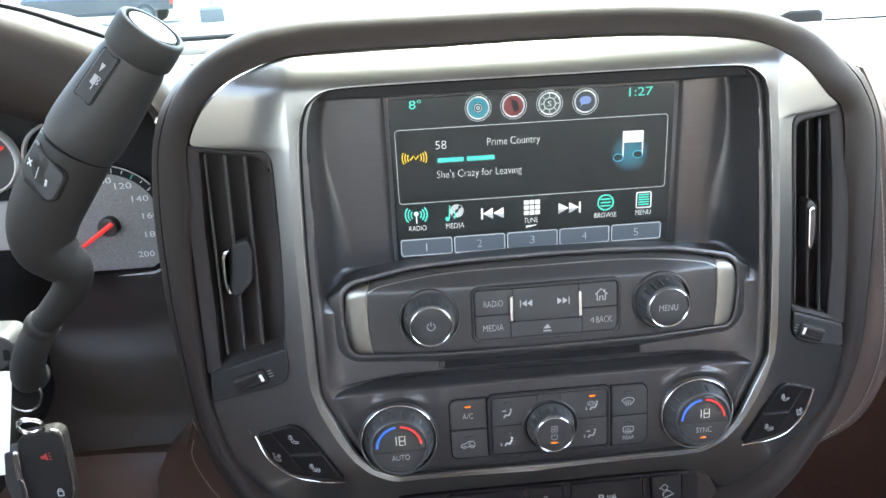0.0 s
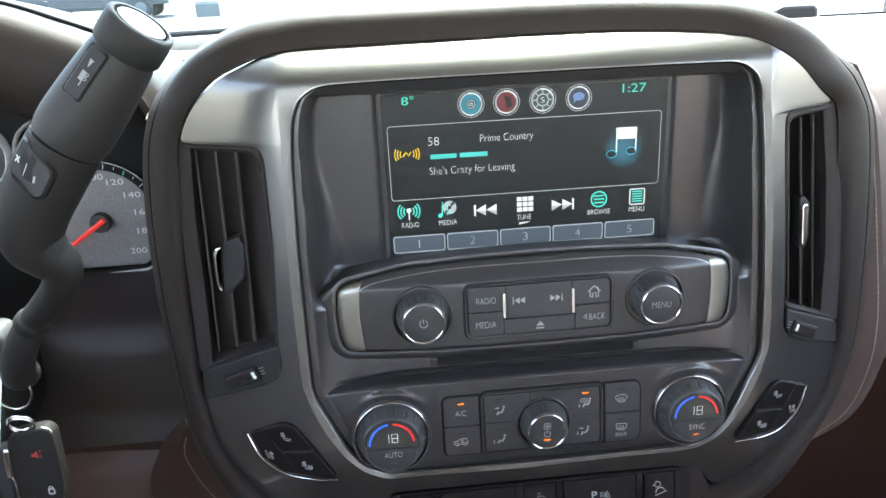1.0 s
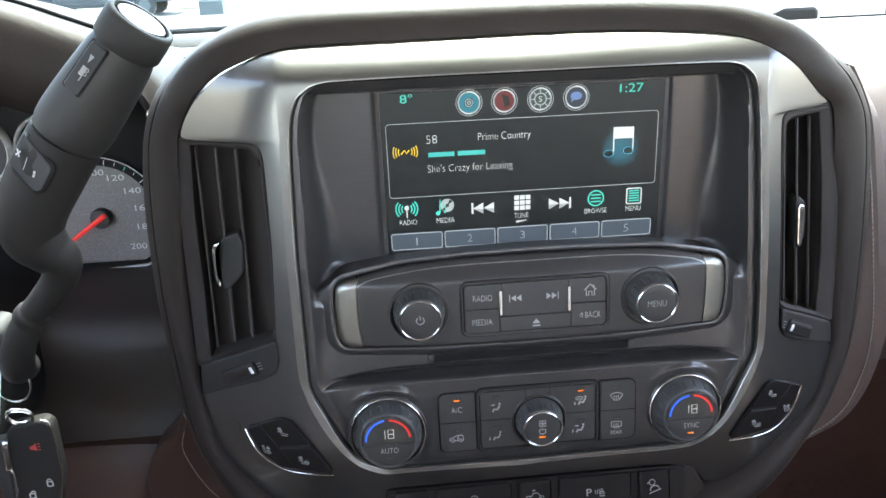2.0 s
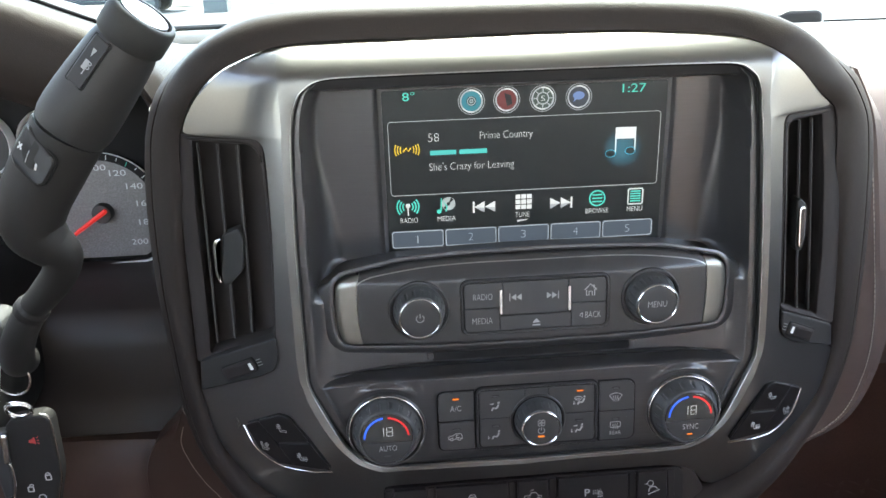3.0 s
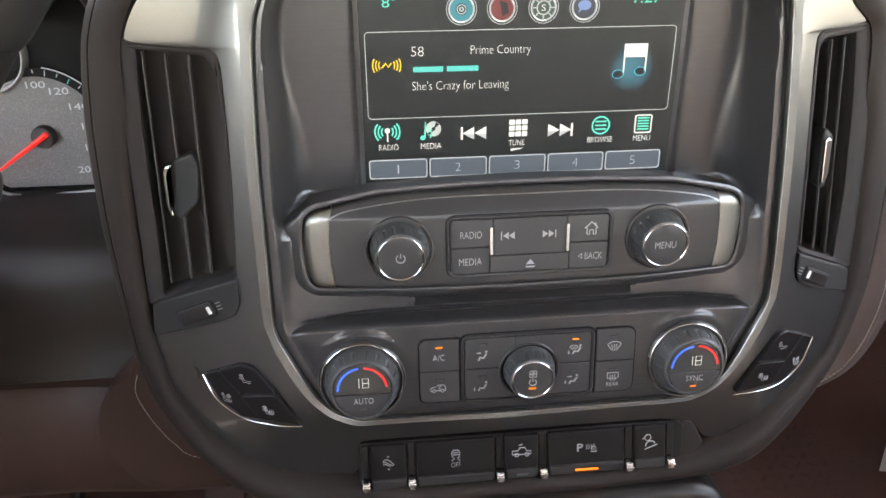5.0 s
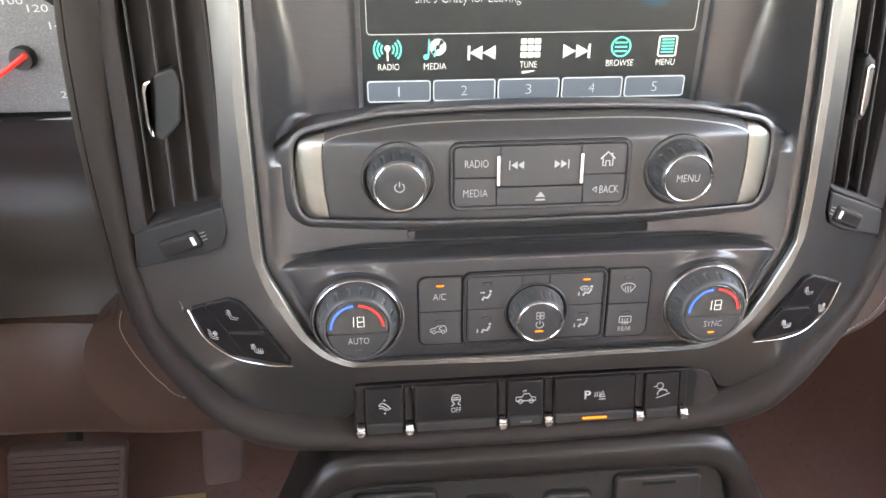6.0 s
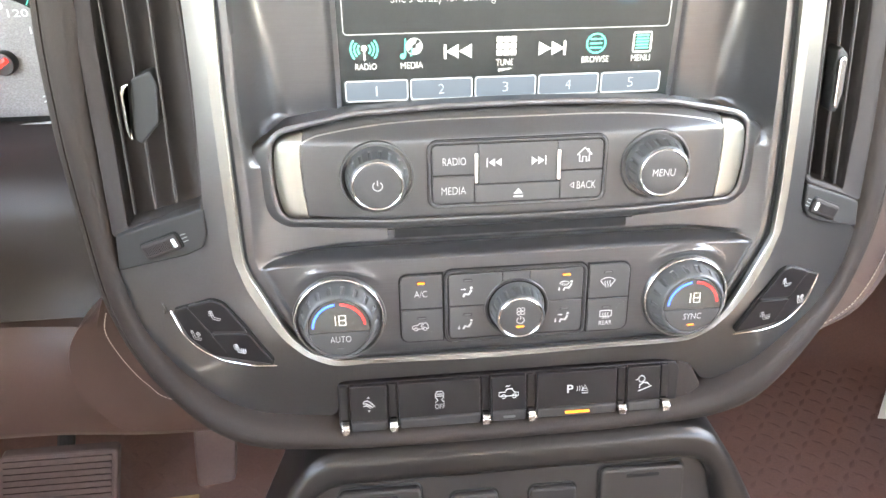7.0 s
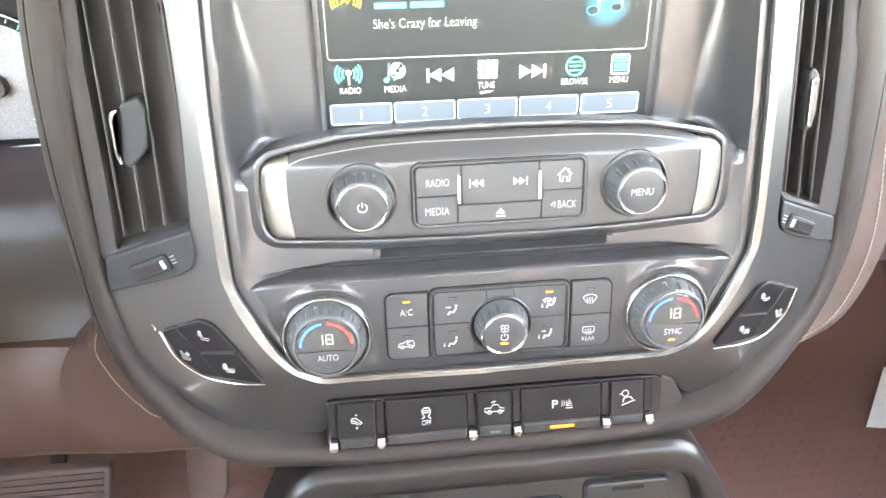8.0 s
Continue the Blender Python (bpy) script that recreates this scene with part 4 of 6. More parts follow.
        part("knob_gap", bm, GAP, ob)
        k, tip_of, tip = knob(ob, name, cu, -62, -1.0, 15.4, 13.6, 12.1, 12.6, 18, "black notched knob with a chrome ring")
        if cu > 0:
            lettering("knob_text", "MENU", (tip.x, tip.y), 3.8, 11.6, PRINT, k, tip_of, 0.1)
        else:
            bm = bmesh.new()
            stroke(bm, arc(tip.x, tip.y, 2.3, 125, 415, 20), 0.55, 0.1, tip_of)
            stroke(bm, [(tip.x, tip.y + 3), (tip.x, tip.y + 0.3)], 0.6, 0.1, tip_of)
            part("power_mark", bm, PRINT, k)


def front_of(u, v):
    return front(v)


radio_panel()


# ---- climate controls ----
def airflow_symbol(bm, u, v, over, s=1.0, h=0.3):
    """The airflow symbol: a bent seat line with a dot above it."""
    flat(bm, arc(u + 2.6 * s, v + 3.0 * s, 0.9 * s, 0, 330, 10), h, over)
    stroke(bm, [(u + 2.6 * s, v + 1.6 * s), (u + 0.9 * s, v - 1.4 * s), (u - 1.6 * s, v - 0.9 * s), (u - 2.6 * s, v - 3 * s)], 1.3 * s, h, over)


def climate_panel():
    ob = thing("climate_control_panel", (0, -160, 20), "black climate control buttons and knobs", "climate control")
    low = lambda u, v: front(v) - 2.5
    for name, poly in (("well", key_outline(-63.0, -156.9, -38.9, -116.2, "ad", 4.6)), ("well", key_outline(39.8, -157.5, 64.0, -115.7, "bc", 5.2)), ("centre_well", rrect(-39.2, -158.4, 40.1, -114.7, 5, 6))):
        bm = bmesh.new()
        slab(bm, poly, -3, 0.7 if name == "well" else 0.9, 0.2, low)
        part(name, bm, GAP, ob)
    ring = rrect(-37.6, -156.9, 38.4, -116.1, 4.0, 6)
    rows = [[(u, v, low(u, v) + h) for u, v in inset(ring, d)] for d, h in ((-0.95, -1), (-0.9, 1.3), (-0.5, 1.8), (0.3, 1.8), (0.75, 1.3), (0.8, -1))]
    bm = bmesh.new()
    loft(bm, rows)
    part("centre_rim", bm, FACE, ob, "raised dark rim round the centre keys")
    made = {}
    keys = [
        ("ac_button", key_outline(-62.1, -136.2, -39.8, -117.1, "a", 4.0)),
        ("recirculation_button", key_outline(-62.1, -156.0, -39.8, -137.0, "d", 4.0)),
        ("front_defrost_button", key_outline(40.7, -136.4, 63.1, -116.6, "b", 4.6)),
        ("rear_defrost_button", key_outline(40.7, -156.6, 63.1, -137.2, "c", 4.6)),
        ("vent_button", key_outline(-36.2, -136.0, -7.5, -117.5, "a", 2.0)),
        ("floor_vent_button", key_outline(-36.2, -155.4, -8.8, -136.5, "d", 2.0)),
        ("defrost_floor_button", key_outline(7.9, -136.0, 37.0, -117.5, "b", 2.0)),
        ("floor_button", key_outline(-8.3, -155.4, 37.0, -136.5, "c", 2.0)),
        ("filler", key_outline(-7.1, -123.0, 7.5, -117.5)),
    ]
    for name, poly in keys:
        bm = bmesh.new()
        slab(bm, poly, -2, 1.5, 0.35, low)
        made[name] = part(name, bm, BUTTON, ob)
    top = lambda u, v: front(v) - 0.95
    for name, u, v in (("ac_button", -51, -121.4), ("recirculation_button", -51.1, -142.1), ("front_defrost_button", 51, -121.2), ("rear_defrost_button", 51.1, -142.4), ("vent_button", -25.9, -121.2), ("floor_vent_button", -26.1, -141.5), ("defrost_floor_button", 27.9, -121.2), ("floor_button", 27.4, -141.6)):
        lit = name in ("ac_button", "defrost_floor_button")
        bm = bmesh.new()
        slab(bm, rrect(u - 2.3, v - 0.75, u + 2.3, v + 0.75, 0.3), -0.2, 0.06, 0.02, top)
        part("indicator_gap", bm, GAP, made[name])
        bm = bmesh.new()
        slab(bm, rrect(u - 2.0, v - 0.5, u + 2.0, v + 0.5, 0.25), 0, 0.25, 0.1, top)
        part("indicator", bm, LIT_AMBER if lit else PRINT_DARK, made[name], "lit amber indicator" if lit else "unlit indicator")
    lettering("button_text", "A/C", (-51.3, -127.6), 3.7, 6.8, PRINT, made["ac_button"], top, 0.1)
    lettering("button_text", "REAR", (51.1, -151.9), 2.5, 7.4, PRINT, made["rear_defrost_button"], top, 0.1)
    bm = bmesh.new()
    x, y = -52.0, -147.0
    stroke(bm, [(x - 4.4, y - 1.3), (x - 4.3, y + 0.2), (x - 3.4, y + 0.8), (x - 1.6, y + 1.0), (x - 0.2, y + 2.2), (x + 3.4, y + 2.2), (x + 4.2, y + 0.8), (x + 4.3, y - 1.3)], 0.42, 0.1, top)
    stroke(bm, [(x - 4.4, y - 1.3), (x - 3.6, y - 1.3)], 0.42, 0.1, top)
    stroke(bm, [(x - 1.2, y - 1.3), (x + 1.4, y - 1.3)], 0.42, 0.1, top)
    stroke(bm, [(x + 3.6, y - 1.3), (x + 4.3, y - 1.3)], 0.42, 0.1, top)
    for u in (-2.4, 2.5):
        stroke(bm, arc(x + u, y - 1.4, 0.9, 0, 360, 14), 0.4, 0.1, top)
    stroke(bm, arc(x + 1.2, y + 0.5, 0.8, 50, 310, 10), 0.4, 0.1, top)
    part("recirculation_mark", bm, PRINT, made["recirculation_button"])
    for name, v, w0 in (("front_defrost_button", -127.2, 1), ("rear_defrost_button", -146.6, 0)):
        bm = bmesh.new()
        x = 51.0
        if w0:
            fan = [*arc(x, v - 3.0, 5.8, 135, 45, 10), (x + 2.3, v - 1.4), (x + 1.9, v - 1.9)]
            stroke(bm, [(x - 1.9, v - 1.9), (x - 2.3, v - 1.4), *fan[:11], (x + 2.3, v - 1.4), (x + 1.9, v - 1.9)], 0.42, 0.1, top)
        else:
            box = rrect(x - 3.3, v - 1.4, x + 3.3, v + 2.2, 0.6)
            stroke(bm, [*box, box[0]], 0.42, 0.1, top)
        for o in (-1.4, 0, 1.4):
            stroke(bm, [(x + o, v + 0.9), (x - 0.35 + o, v - 0.2), (x + 0.35 + o, v - 1.6), (x + o, v - 2.8)], 0.42, 0.1, top)
        part("defrost_mark", bm, PRINT, made[name])
    for name, u, v in (("vent_button", -27.1, -128.2), ("floor_vent_button", -27.1, -147.6), ("defrost_floor_button", 27.8, -128.0), ("floor_button", 26.4, -147.1)):
        bm = bmesh.new()
        airflow_symbol(bm, u + 0.8, v, top, 0.85, 0.1)
        if name in ("vent_button", "floor_button"):
            stroke(bm, [(u - 2.6, v + 2.0), (u - 0.9, v + 2.0)], 0.5, 0.1, top)
            flat(bm, [(u - 0.9, v + 2.8), (u - 0.9, v + 1.2), (u + 0.2, v + 2.0)], 0.2, top)
        if name != "vent_button":
            stroke(bm, [(u - 3.8, v - 0.2), (u - 3.8, v - 1.8)], 0.5, 0.1, top)
            flat(bm, [(u - 4.6, v - 1.6), (u - 3.0, v - 1.6), (u - 3.8, v - 2.7)], 0.2, top)
        if name == "defrost_floor_button":
            fan = arc(u - 0.9, v - 0.6, 3.6, 135, 45, 8)
            stroke(bm, [(u - 2.1, v + 0.6), *fan, (u + 0.3, v + 0.6)], 0.4, 0.1, top)
            for o in (-0.9, 0, 0.9):
                stroke(bm, [(u - 0.9 + o, v + 2.0), (u - 1.1 + o, v + 1.2), (u - 0.8 + o, v + 0.2)], 0.32, 0.1, top)
        part("airflow_mark", bm, PRINT, made[name])
    # fan knob
    bm = bmesh.new()
    c = (0.8, -139.0, front(-139.0) - 1)
    turned(bm, c, [(17.7, -1), (17.6, 0.5), (17.2, 0.9), (16.7, 0.9), (16.3, 0.5), (16.1, -2)], 72)
    part("fan_collar", bm, FACE, ob)
    bm = bmesh.new()
    turned(bm, c, [(16.2, 0.15), (13.0, 0.15)], 64)
    part("fan_gap", bm, GAP, ob)
    k, tip_of, tip = knob(ob, "fan_knob", 0.9, -139.0, -1.5, 15.0, 13.2, 11.7, 11.2, 18, "black notched fan knob with a chrome ring")
    bm = bmesh.new()
    for a in range(45, 405, 90):
        cu, cv = tip.x + 1.5 * math.cos(radians(a)), tip.y + 3.9 + 1.5 * math.sin(radians(a))
        stroke(bm, arc(cu, cv, 1.05, 0, 360, 12), 0.35, 0.1, tip_of)
    stroke(bm, arc(tip.x, tip.y - 1.6, 2.0, 125, 415, 18), 0.45, 0.1, tip_of)
    stroke(bm, [(tip.x, tip.y + 1.0), (tip.x, tip.y - 1.2)], 0.45, 0.1, tip_of)
    part("fan_mark", bm, PRINT, k)
    bm = bmesh.new()
    slab(bm, rrect(tip.x - 2.1, tip.y - 6.2, tip.x + 2.1, tip.y - 5.2, 0.3), 0, 0.2, 0.05, tip_of)
    part("indicator", bm, LIT_AMBER, k, "lit amber indicator")
    # temperature knobs
    for cu, word in ((-95.0, "AUTO"), (96.2, "SYNC")):
        c = (cu, -139.6, front(-139.6) - 1.5)
        bm = bmesh.new()
        turned(bm, c, [(25.2, -3), (24.6, 0.3), (23.9, 0.8), (23.4, 0.7), (22.6, -0.4), (22.4, -3)], 96)
        t = part("temperature_dial", bm, PANEL, ob, "temperature dial with a lit blue and red scale")
        ax = Vector((0, 0.1, 1)).normalized()
        bm = bmesh.new()
        bow = arc(cu, 0, 23.2, -34, 214, 60)
        tube(bm, [(u, c[1] + v * ax.z, c[2] - 0.1 * v + 0.7) for u, v in bow], [0.62 * min(1.0, 0.25 + 0.1 * min(i, 60 - i)) for i in range(61)], 10)
        part("chrome_ring", bm, CHROME, t, "thin chrome arc round the dial")
        bm = bmesh.new()
        ridge = lambda i, r, h: 0.972 if i % 12 < 3 and 2.6 < h < 8.4 else 1.0
        turned(bm, c, [(22.4, -0.6), (21.6, 0.2), (21.1, 1.2), (20.7, 2.5), (20.6, 2.7), (18.8, 8.3), (18.7, 8.5), (18.1, 9.8), (17.4, 10.5), (16.8, 10.6), (16.4, 10.4), (16.3, 9.0)], 216, knurl=ridge)
        part("grip", bm, KNOB, t)
        tip = Vector(c) + ax * 10.2
        tip_of = lambda u, v, tip=tip: tip.z - 0.1 * (v - tip.y)
        bm = bmesh.new()
        turned(bm, tip - ax * 1.4, [(16.4, 0), (0, 0)], 48)
        part("seam", bm, GAP, t)
        bm = bmesh.new()
        slab(bm, arc(tip.x, tip.y, 16.0, -8.5, 188.5, 48), -1.5, 0.0, 0.3, tip_of)
        part("display", bm, DISPLAY_LENS, t, "small glossy grey temperature display")
        bm = bmesh.new()
        slab(bm, arc(tip.x, tip.y, 16.0, 190, 350, 34), -1.5, 0.15, 0.4, tip_of)
        part("lower_button", bm, BUTTON, t)
        lettering("button_text", word, (tip.x + 0.4, tip.y - 6.6), 3.5, 11 if word == "AUTO" else 10, PRINT, t, tip_of, 0.2)
        bm = bmesh.new()
        slab(bm, rrect(tip.x - 1.8, tip.y - 12.3, tip.x + 1.8, tip.y - 11.4, 0.3), 0, 0.4, 0.1, tip_of)
        part("indicator", bm, LIT_AMBER if word == "SYNC" else PRINT_DARK, t)
        bm = bmesh.new()
        stroke(bm, arc(tip.x, tip.y, 13.6, 178, 97, 24), 1.15, 0.05, tip_of)
        part("cold_scale", bm, LIT_BLUE, t, "lit blue scale arc")
        bm = bmesh.new()
        stroke(bm, arc(tip.x, tip.y, 13.6, 85, 6, 24), 1.15, 0.05, tip_of)
        part("hot_scale", bm, LIT_RED, t, "lit red scale arc")
        x, y = tip.x + 1.2, tip.y + 4.4
        # wider dark strokes under the digits paint their shadow on the lens
        for width, mat, name, h in ((1.05, GAP, "digit_shadow", 0.03), (0.5, LIT_DIGIT, "digits", 0.12)):
            bm = bmesh.new()
            stroke(bm, [(x - 2.9, y - 2.8), (x - 2.9, y + 2.8)], width, h, tip_of, 0.06)
            stroke(bm, [(x - 1, y - 2.8), (x - 1, y + 2.8), (x + 2.4, y + 2.8), (x + 2.4, y - 2.8), (x - 1, y - 2.8)], width, h, tip_of, 0.06)
            stroke(bm, [(x - 1, y), (x + 2.4, y)], width, h, tip_of, 0.06)
            part(name, bm, mat, t, "lit white number" if name == "digits" else "painted dark shadow round the number")


LIT_DIGIT = glow("lit_digit", (0.8, 0.82, 0.78), 0.34)
DISPLAY_LENS = material("grey_display_lens", (0.055, 0.052, 0.047), 0.1, 0, 0.05, 200, 0, 0.1)
PRINT_DARK = material("unlit_lens", (0.05, 0.05, 0.05), 0.3, 0, 0.1, 500, 0, 0.1)
climate_panel()
# ---- seat switches, lower switch bank and vents ----
def seat_icon(bm, c, mark, over):
    """A small side view of a seat: outlined cushion and backrest with waves or a fan before them."""
    q = lambda x, y: (c.x + 0.92 * x, c.y + 0.92 * y)
    stroke(bm, [q(-2.9, 2.6), q(-1.6, -2.4), q(2.6, -2.6), q(3.2, -1.4), q(-0.6, -1.2), q(-1.9, 2.7), q(-2.9, 2.6)], 0.34, 0, over)
    if mark == "fan":
        for a in range(0, 360, 90):
            stroke(bm, arc(*q(1.3 + 0.8 * math.cos(radians(a)), 1.1 + 0.8 * math.sin(radians(a))), 0.55, 0, 360, 8), 0.32, 0, over)
        return
    for y in (0.0, 1.2, 2.4):
        stroke(bm, [q(-3.9, y - 0.6), q(-3.2, y), q(-2.4, y - 0.4), q(-1.4, y + 0.1)], 0.3, 0, over)
    if mark == "heat":
        for x in (0.2, 1.4, 2.6):
            stroke(bm, [q(x, -2.2), q(x + 0.4, -1.2), q(x, -0.4), q(x + 0.3, 0.5)], 0.34, 0, over)


def seat_switch(s, label):
    ob = thing("seat_switch", (s * 156, -160, 25), label, "switch", "seat switches")
    over = lambda u, v: surf(u, v) + 2.0
    out = 2.5 if s < 0 else -3.0
    ring = [(181.5, -135), (158, -124.2), (151.5, -125.4), (140.5, -139), (127.5, -160.8), (160, -157.8), (174, -149.5)]
    bm = bmesh.new()
    slab(bm, rounded([(s * (u + out), v) for u, v in ring], 3), -4, 1.4, 0.5, over)
    part("well", bm, GAP, ob)
    bm = bmesh.new()
    edge = [(s * (u + out), v) for u, v in curve_through([(182.4, -136), (175, -150.6), (160.5, -159), (143, -160.8), (127.5, -162)], 6)]
    tube(bm, [(u, v, over(u, v) + 1.4) for u, v in edge], 0.52, 10)
    part("chrome_edge", bm, CHROME, ob, "bright chrome lower edge")
    bm = bmesh.new()
    stroke(bm, [(s * (159.5 + out), -143.6), (s * (141 + out), -140.8)], 1.3, 1.4, over, 0.6)
    part("divider", bm, FACE, ob)
    for name, poly, mark in (
        ("ventilation_key", [(180, -135.4), (172.2, -131.6), (152, -156.6), (161, -156.6), (173, -148.6)], "fan"),
        ("backrest_heat_key", [(171.2, -131), (158, -125.2), (152, -126.4), (142, -139.4), (160.6, -142.4)], "back"),
        ("seat_heat_key", [(159.5, -145), (140.4, -142.2), (129.2, -159.6), (151.4, -156.4)], "heat"),
    ):
        bm = bmesh.new()
        poly = [(u + out, v) for u, v in inset(poly, -0.5)]
        slab(bm, rounded([(s * u, v) for u, v in inset(poly, -0.25)], 1.8), 0, 2.6, 0.5, over)
        k = part(name, bm, PIANO, ob)
        c = Vector((sum(p[0] for p in poly) / len(poly) * s, sum(p[1] for p in poly) / len(poly)))
        if mark == "fan":
            c += Vector((s * 1.5, -1))
        bm = bmesh.new()
        seat_icon(bm, c, mark, lambda u, v: over(u, v) + 2.6)
        part("seat_mark", bm, PRINT, k)
    if s < 0:
        # glint on the frame beside the switch, put in as a tapered raised sliver
        bm = bmesh.new()
        line = curve_through([(-190.4, -133.4), (-189.0, -135.2), (-188.6, -137.4), (-189.6, -140.4)], 4)
        tube(bm, [(u, v, skin(u, v) - 0.2) for u, v in line], [0.2 + 0.7 * math.sin(math.pi * i / (len(line) - 1)) for i in range(len(line))], 8)
        part("frame_glint", bm, SILVER_EDGE, ob, "short glint beside the switch, shaped as a raised sliver")
    return ob


seat_switch(-1, "black heated and cooled seat switch, driver side")
seat_switch(1, "black heated and cooled seat switch, passenger side")


def switch_bank():
    ob = thing("switch_bank", (0, -207, 30), "row of black push switches with chrome clips", "switch bank")
    over = lambda u, v: front(v) + 0.5 - 0.12 * max(v + 207, 0)
    bm = bmesh.new()
    slab(bm, rounded([(-99.5, -208.4), (92, -208.4), (97, -205), (98, -184), (94, -180.6), (-99.5, -180.6)], 2.5), -16, 0.6, 0.6, over)
    part("bank_body", bm, PIANO, ob)
    bm = bmesh.new()
    slab(bm, rounded([(96, -208.5), (112, -198), (105, -184), (96, -180)], 3), -16, 0.2, 1.2, over)
    part("bank_end", bm, LEATHER, ob)
    pen = lambda bm, pts, width, h, over: stroke(bm, pts, width * 0.72, h, over)
    cuts = (-96, -69, -16.3, 10, 63, 89)
    marks = ("pedals", "traction", "truck", "park", "hill")
    for i, (a, b) in enumerate(zip(cuts, cuts[1:])):
        bm = bmesh.new()
        poly = rrect(a + 3.2, -206.8, b - 3.2, -181.2, 0.8)
        slab(bm, poly, 0, 3.2, 0.6, over)
        k = part("push_switch", bm, PIANO, ob)
        bm = bmesh.new()
        slab(bm, rrect(a + 3.4, -207.4, b - 3.4, -201.6, 1.2), 2, 4.6, 1.0, over)
        part("lip", bm, SOFT_BLACK, k)
        h, c, y = 3.2, (a + b) / 2, -191.5
        bm = bmesh.new()
        m = marks[i]
        if m == "pedals":
            pen(bm, [(c - 3.2, y + 0.2), (c - 2.4, y + 1.6), (c - 0.6, y + 1.9), (c + 1.6, y + 0.2), (c + 3.2, y - 1.6), (c + 2.2, y - 2.2), (c + 0.4, y - 0.9), (c - 1.4, y + 0.2), (c - 3.2, y + 0.2)], 0.7, h, over)
            pen(bm, [(c - 3.0, y - 1.2), (c - 1.2, y - 1.0), (c + 1.0, y - 2.6)], 0.7, h, over)
            flat(bm, [(c - 0.8, y + 3.2), (c + 0.8, y + 3.2), (c, y + 4.4)], h + 0.1, over)
            flat(bm, [(c - 0.8, y - 3.8), (c + 0.8, y - 3.8), (c, y - 5)], h + 0.1, over)
        elif m == "traction":
            pen(bm, [(c - 2.4, y + 1.6), (c - 2.4, y + 2.8), (c - 1.5, y + 4.4), (c + 1.5, y + 4.4), (c + 2.4, y + 2.8), (c + 2.4, y + 1.6), (c - 2.4, y + 1.6)], 0.7, h, over)
            pen(bm, [(c - 1.6, y + 2.8), (c + 1.6, y + 2.8)], 0.6, h, over)
            pen(bm, [(c - 2.4, y + 1), (c - 1, y - 0.8), (c - 2.6, y - 2.2)], 0.7, h, over)
            pen(bm, [(c + 2.4, y + 1), (c + 1, y - 0.8), (c + 2.6, y - 2.2)], 0.7, h, over)
        elif m == "truck":
            pen(bm, [(c - 5.6, y - 1.4), (c - 5.6, y + 1), (c - 2, y + 1), (c - 1.2, y + 2.8), (c + 2, y + 2.8), (c + 3, y + 0.8), (c + 5.6, y + 0.4), (c + 5.6, y - 1.4), (c - 5.6, y - 1.4)], 0.6, h, over)
            for q in (-3, 3.2):
                pen(bm, arc(c + q, y - 1.6, 1.2, 0, 360, 12), 0.5, h, over)
            for q in (0, 1.2):
                pen(bm, [(c - 0.6 - q, y + 4.2), (c + 0.6 - q, y + 5)], 0.5, h, over)
        elif m == "park":
            for q in (0.2, 1.6, 3.0):
                pen(bm, arc(c + q - 2.5, y, 2.6, -35, 35, 8), 0.5, h, over)
            pen(bm, [(c + 3, y - 1.6), (c + 4.6, y + 2), (c + 6.2, y - 1.6), (c + 3, y - 1.6)], 0.6, h, over)
            pen(bm, [(c + 3.6, y - 0.2), (c + 5.6, y - 0.2)], 0.6, h, over)
            pen(bm, [(c + 2.6, y - 3), (c + 6.4, y - 3)], 0.7, h, over)
        else:
            pen(bm, [(c - 3.4, y - 4.4), (c + 4.6, y - 1.6)], 0.7, h, over)
            pen(bm, [(c - 2.6, y - 2.6), (c - 2.4, y - 0.6), (c - 0.4, y + 0.8), (c + 2, y + 0.4), (c + 3.2, y - 1)], 0.9, h, over)
            pen(bm, arc(c - 1.4, y + 3, 1.9, 0, 360, 14), 0.6, h, over)
            pen(bm, [(c - 5, y + 2.4), (c - 3.4, y + 3)], 0.6, h, over)
        part("switch_mark", bm, PRINT, k)
        if m == "traction":
            lettering("switch_text", "OFF", (c, y - 4.6), 3.0, 5.6, PRINT, k, over, h)
        if m == "park":
            lettering("switch_text", "P", (c - 4, y), 4.8, 3.6, PRINT, k, over, h, bold=0.02)
        if m in ("park", "truck"):
            r = 7.2 if m == "park" else 3.4
            bm = bmesh.new()
            slab(bm, rrect(c - r, -205.3, c + r, -204.0, 0.6), 4.4, 5.0, 0.2, over)
            part("indicator", bm, LIT_AMBER if m == "park" else PRINT_DARK, k, "lit amber indicator" if m == "park" else "")
    for u in cuts:
        bm = bmesh.new()
        slab(bm, rrect(u - 2.5, -208.6, u + 2.5, -202.2, 1.0), -4, 6.4, 1.4, over)
        stroke(bm, [(u - 2.4, -204.6), (u + 2.4, -204.6)], 0.8, 6.0, over, 0.9)
        part("chrome_clip", bm, CHROME, ob, "small chrome clip")
        bm = bmesh.new()
        slab(bm, rrect(u - 2.4, -201.8, u + 2.4, -181.6, 0.8), 0, 1.5, 0.6, over)
        part("rib", bm, PIANO, ob)


switch_bank()


DIAL_WHITE = material("white_mark", (0.75, 0.75, 0.72), 0.5, 0, 0.05, 500, 0, 0.05)
# vent plastic for duct and blades, colour lifted to offset the deep shade there
VENT_LIFTED = material("lifted_duct_plastic", (0.036, 0.031, 0.029), 0.75, 0, 0.15, 900, 0.1, 0.15, ior=1.35)
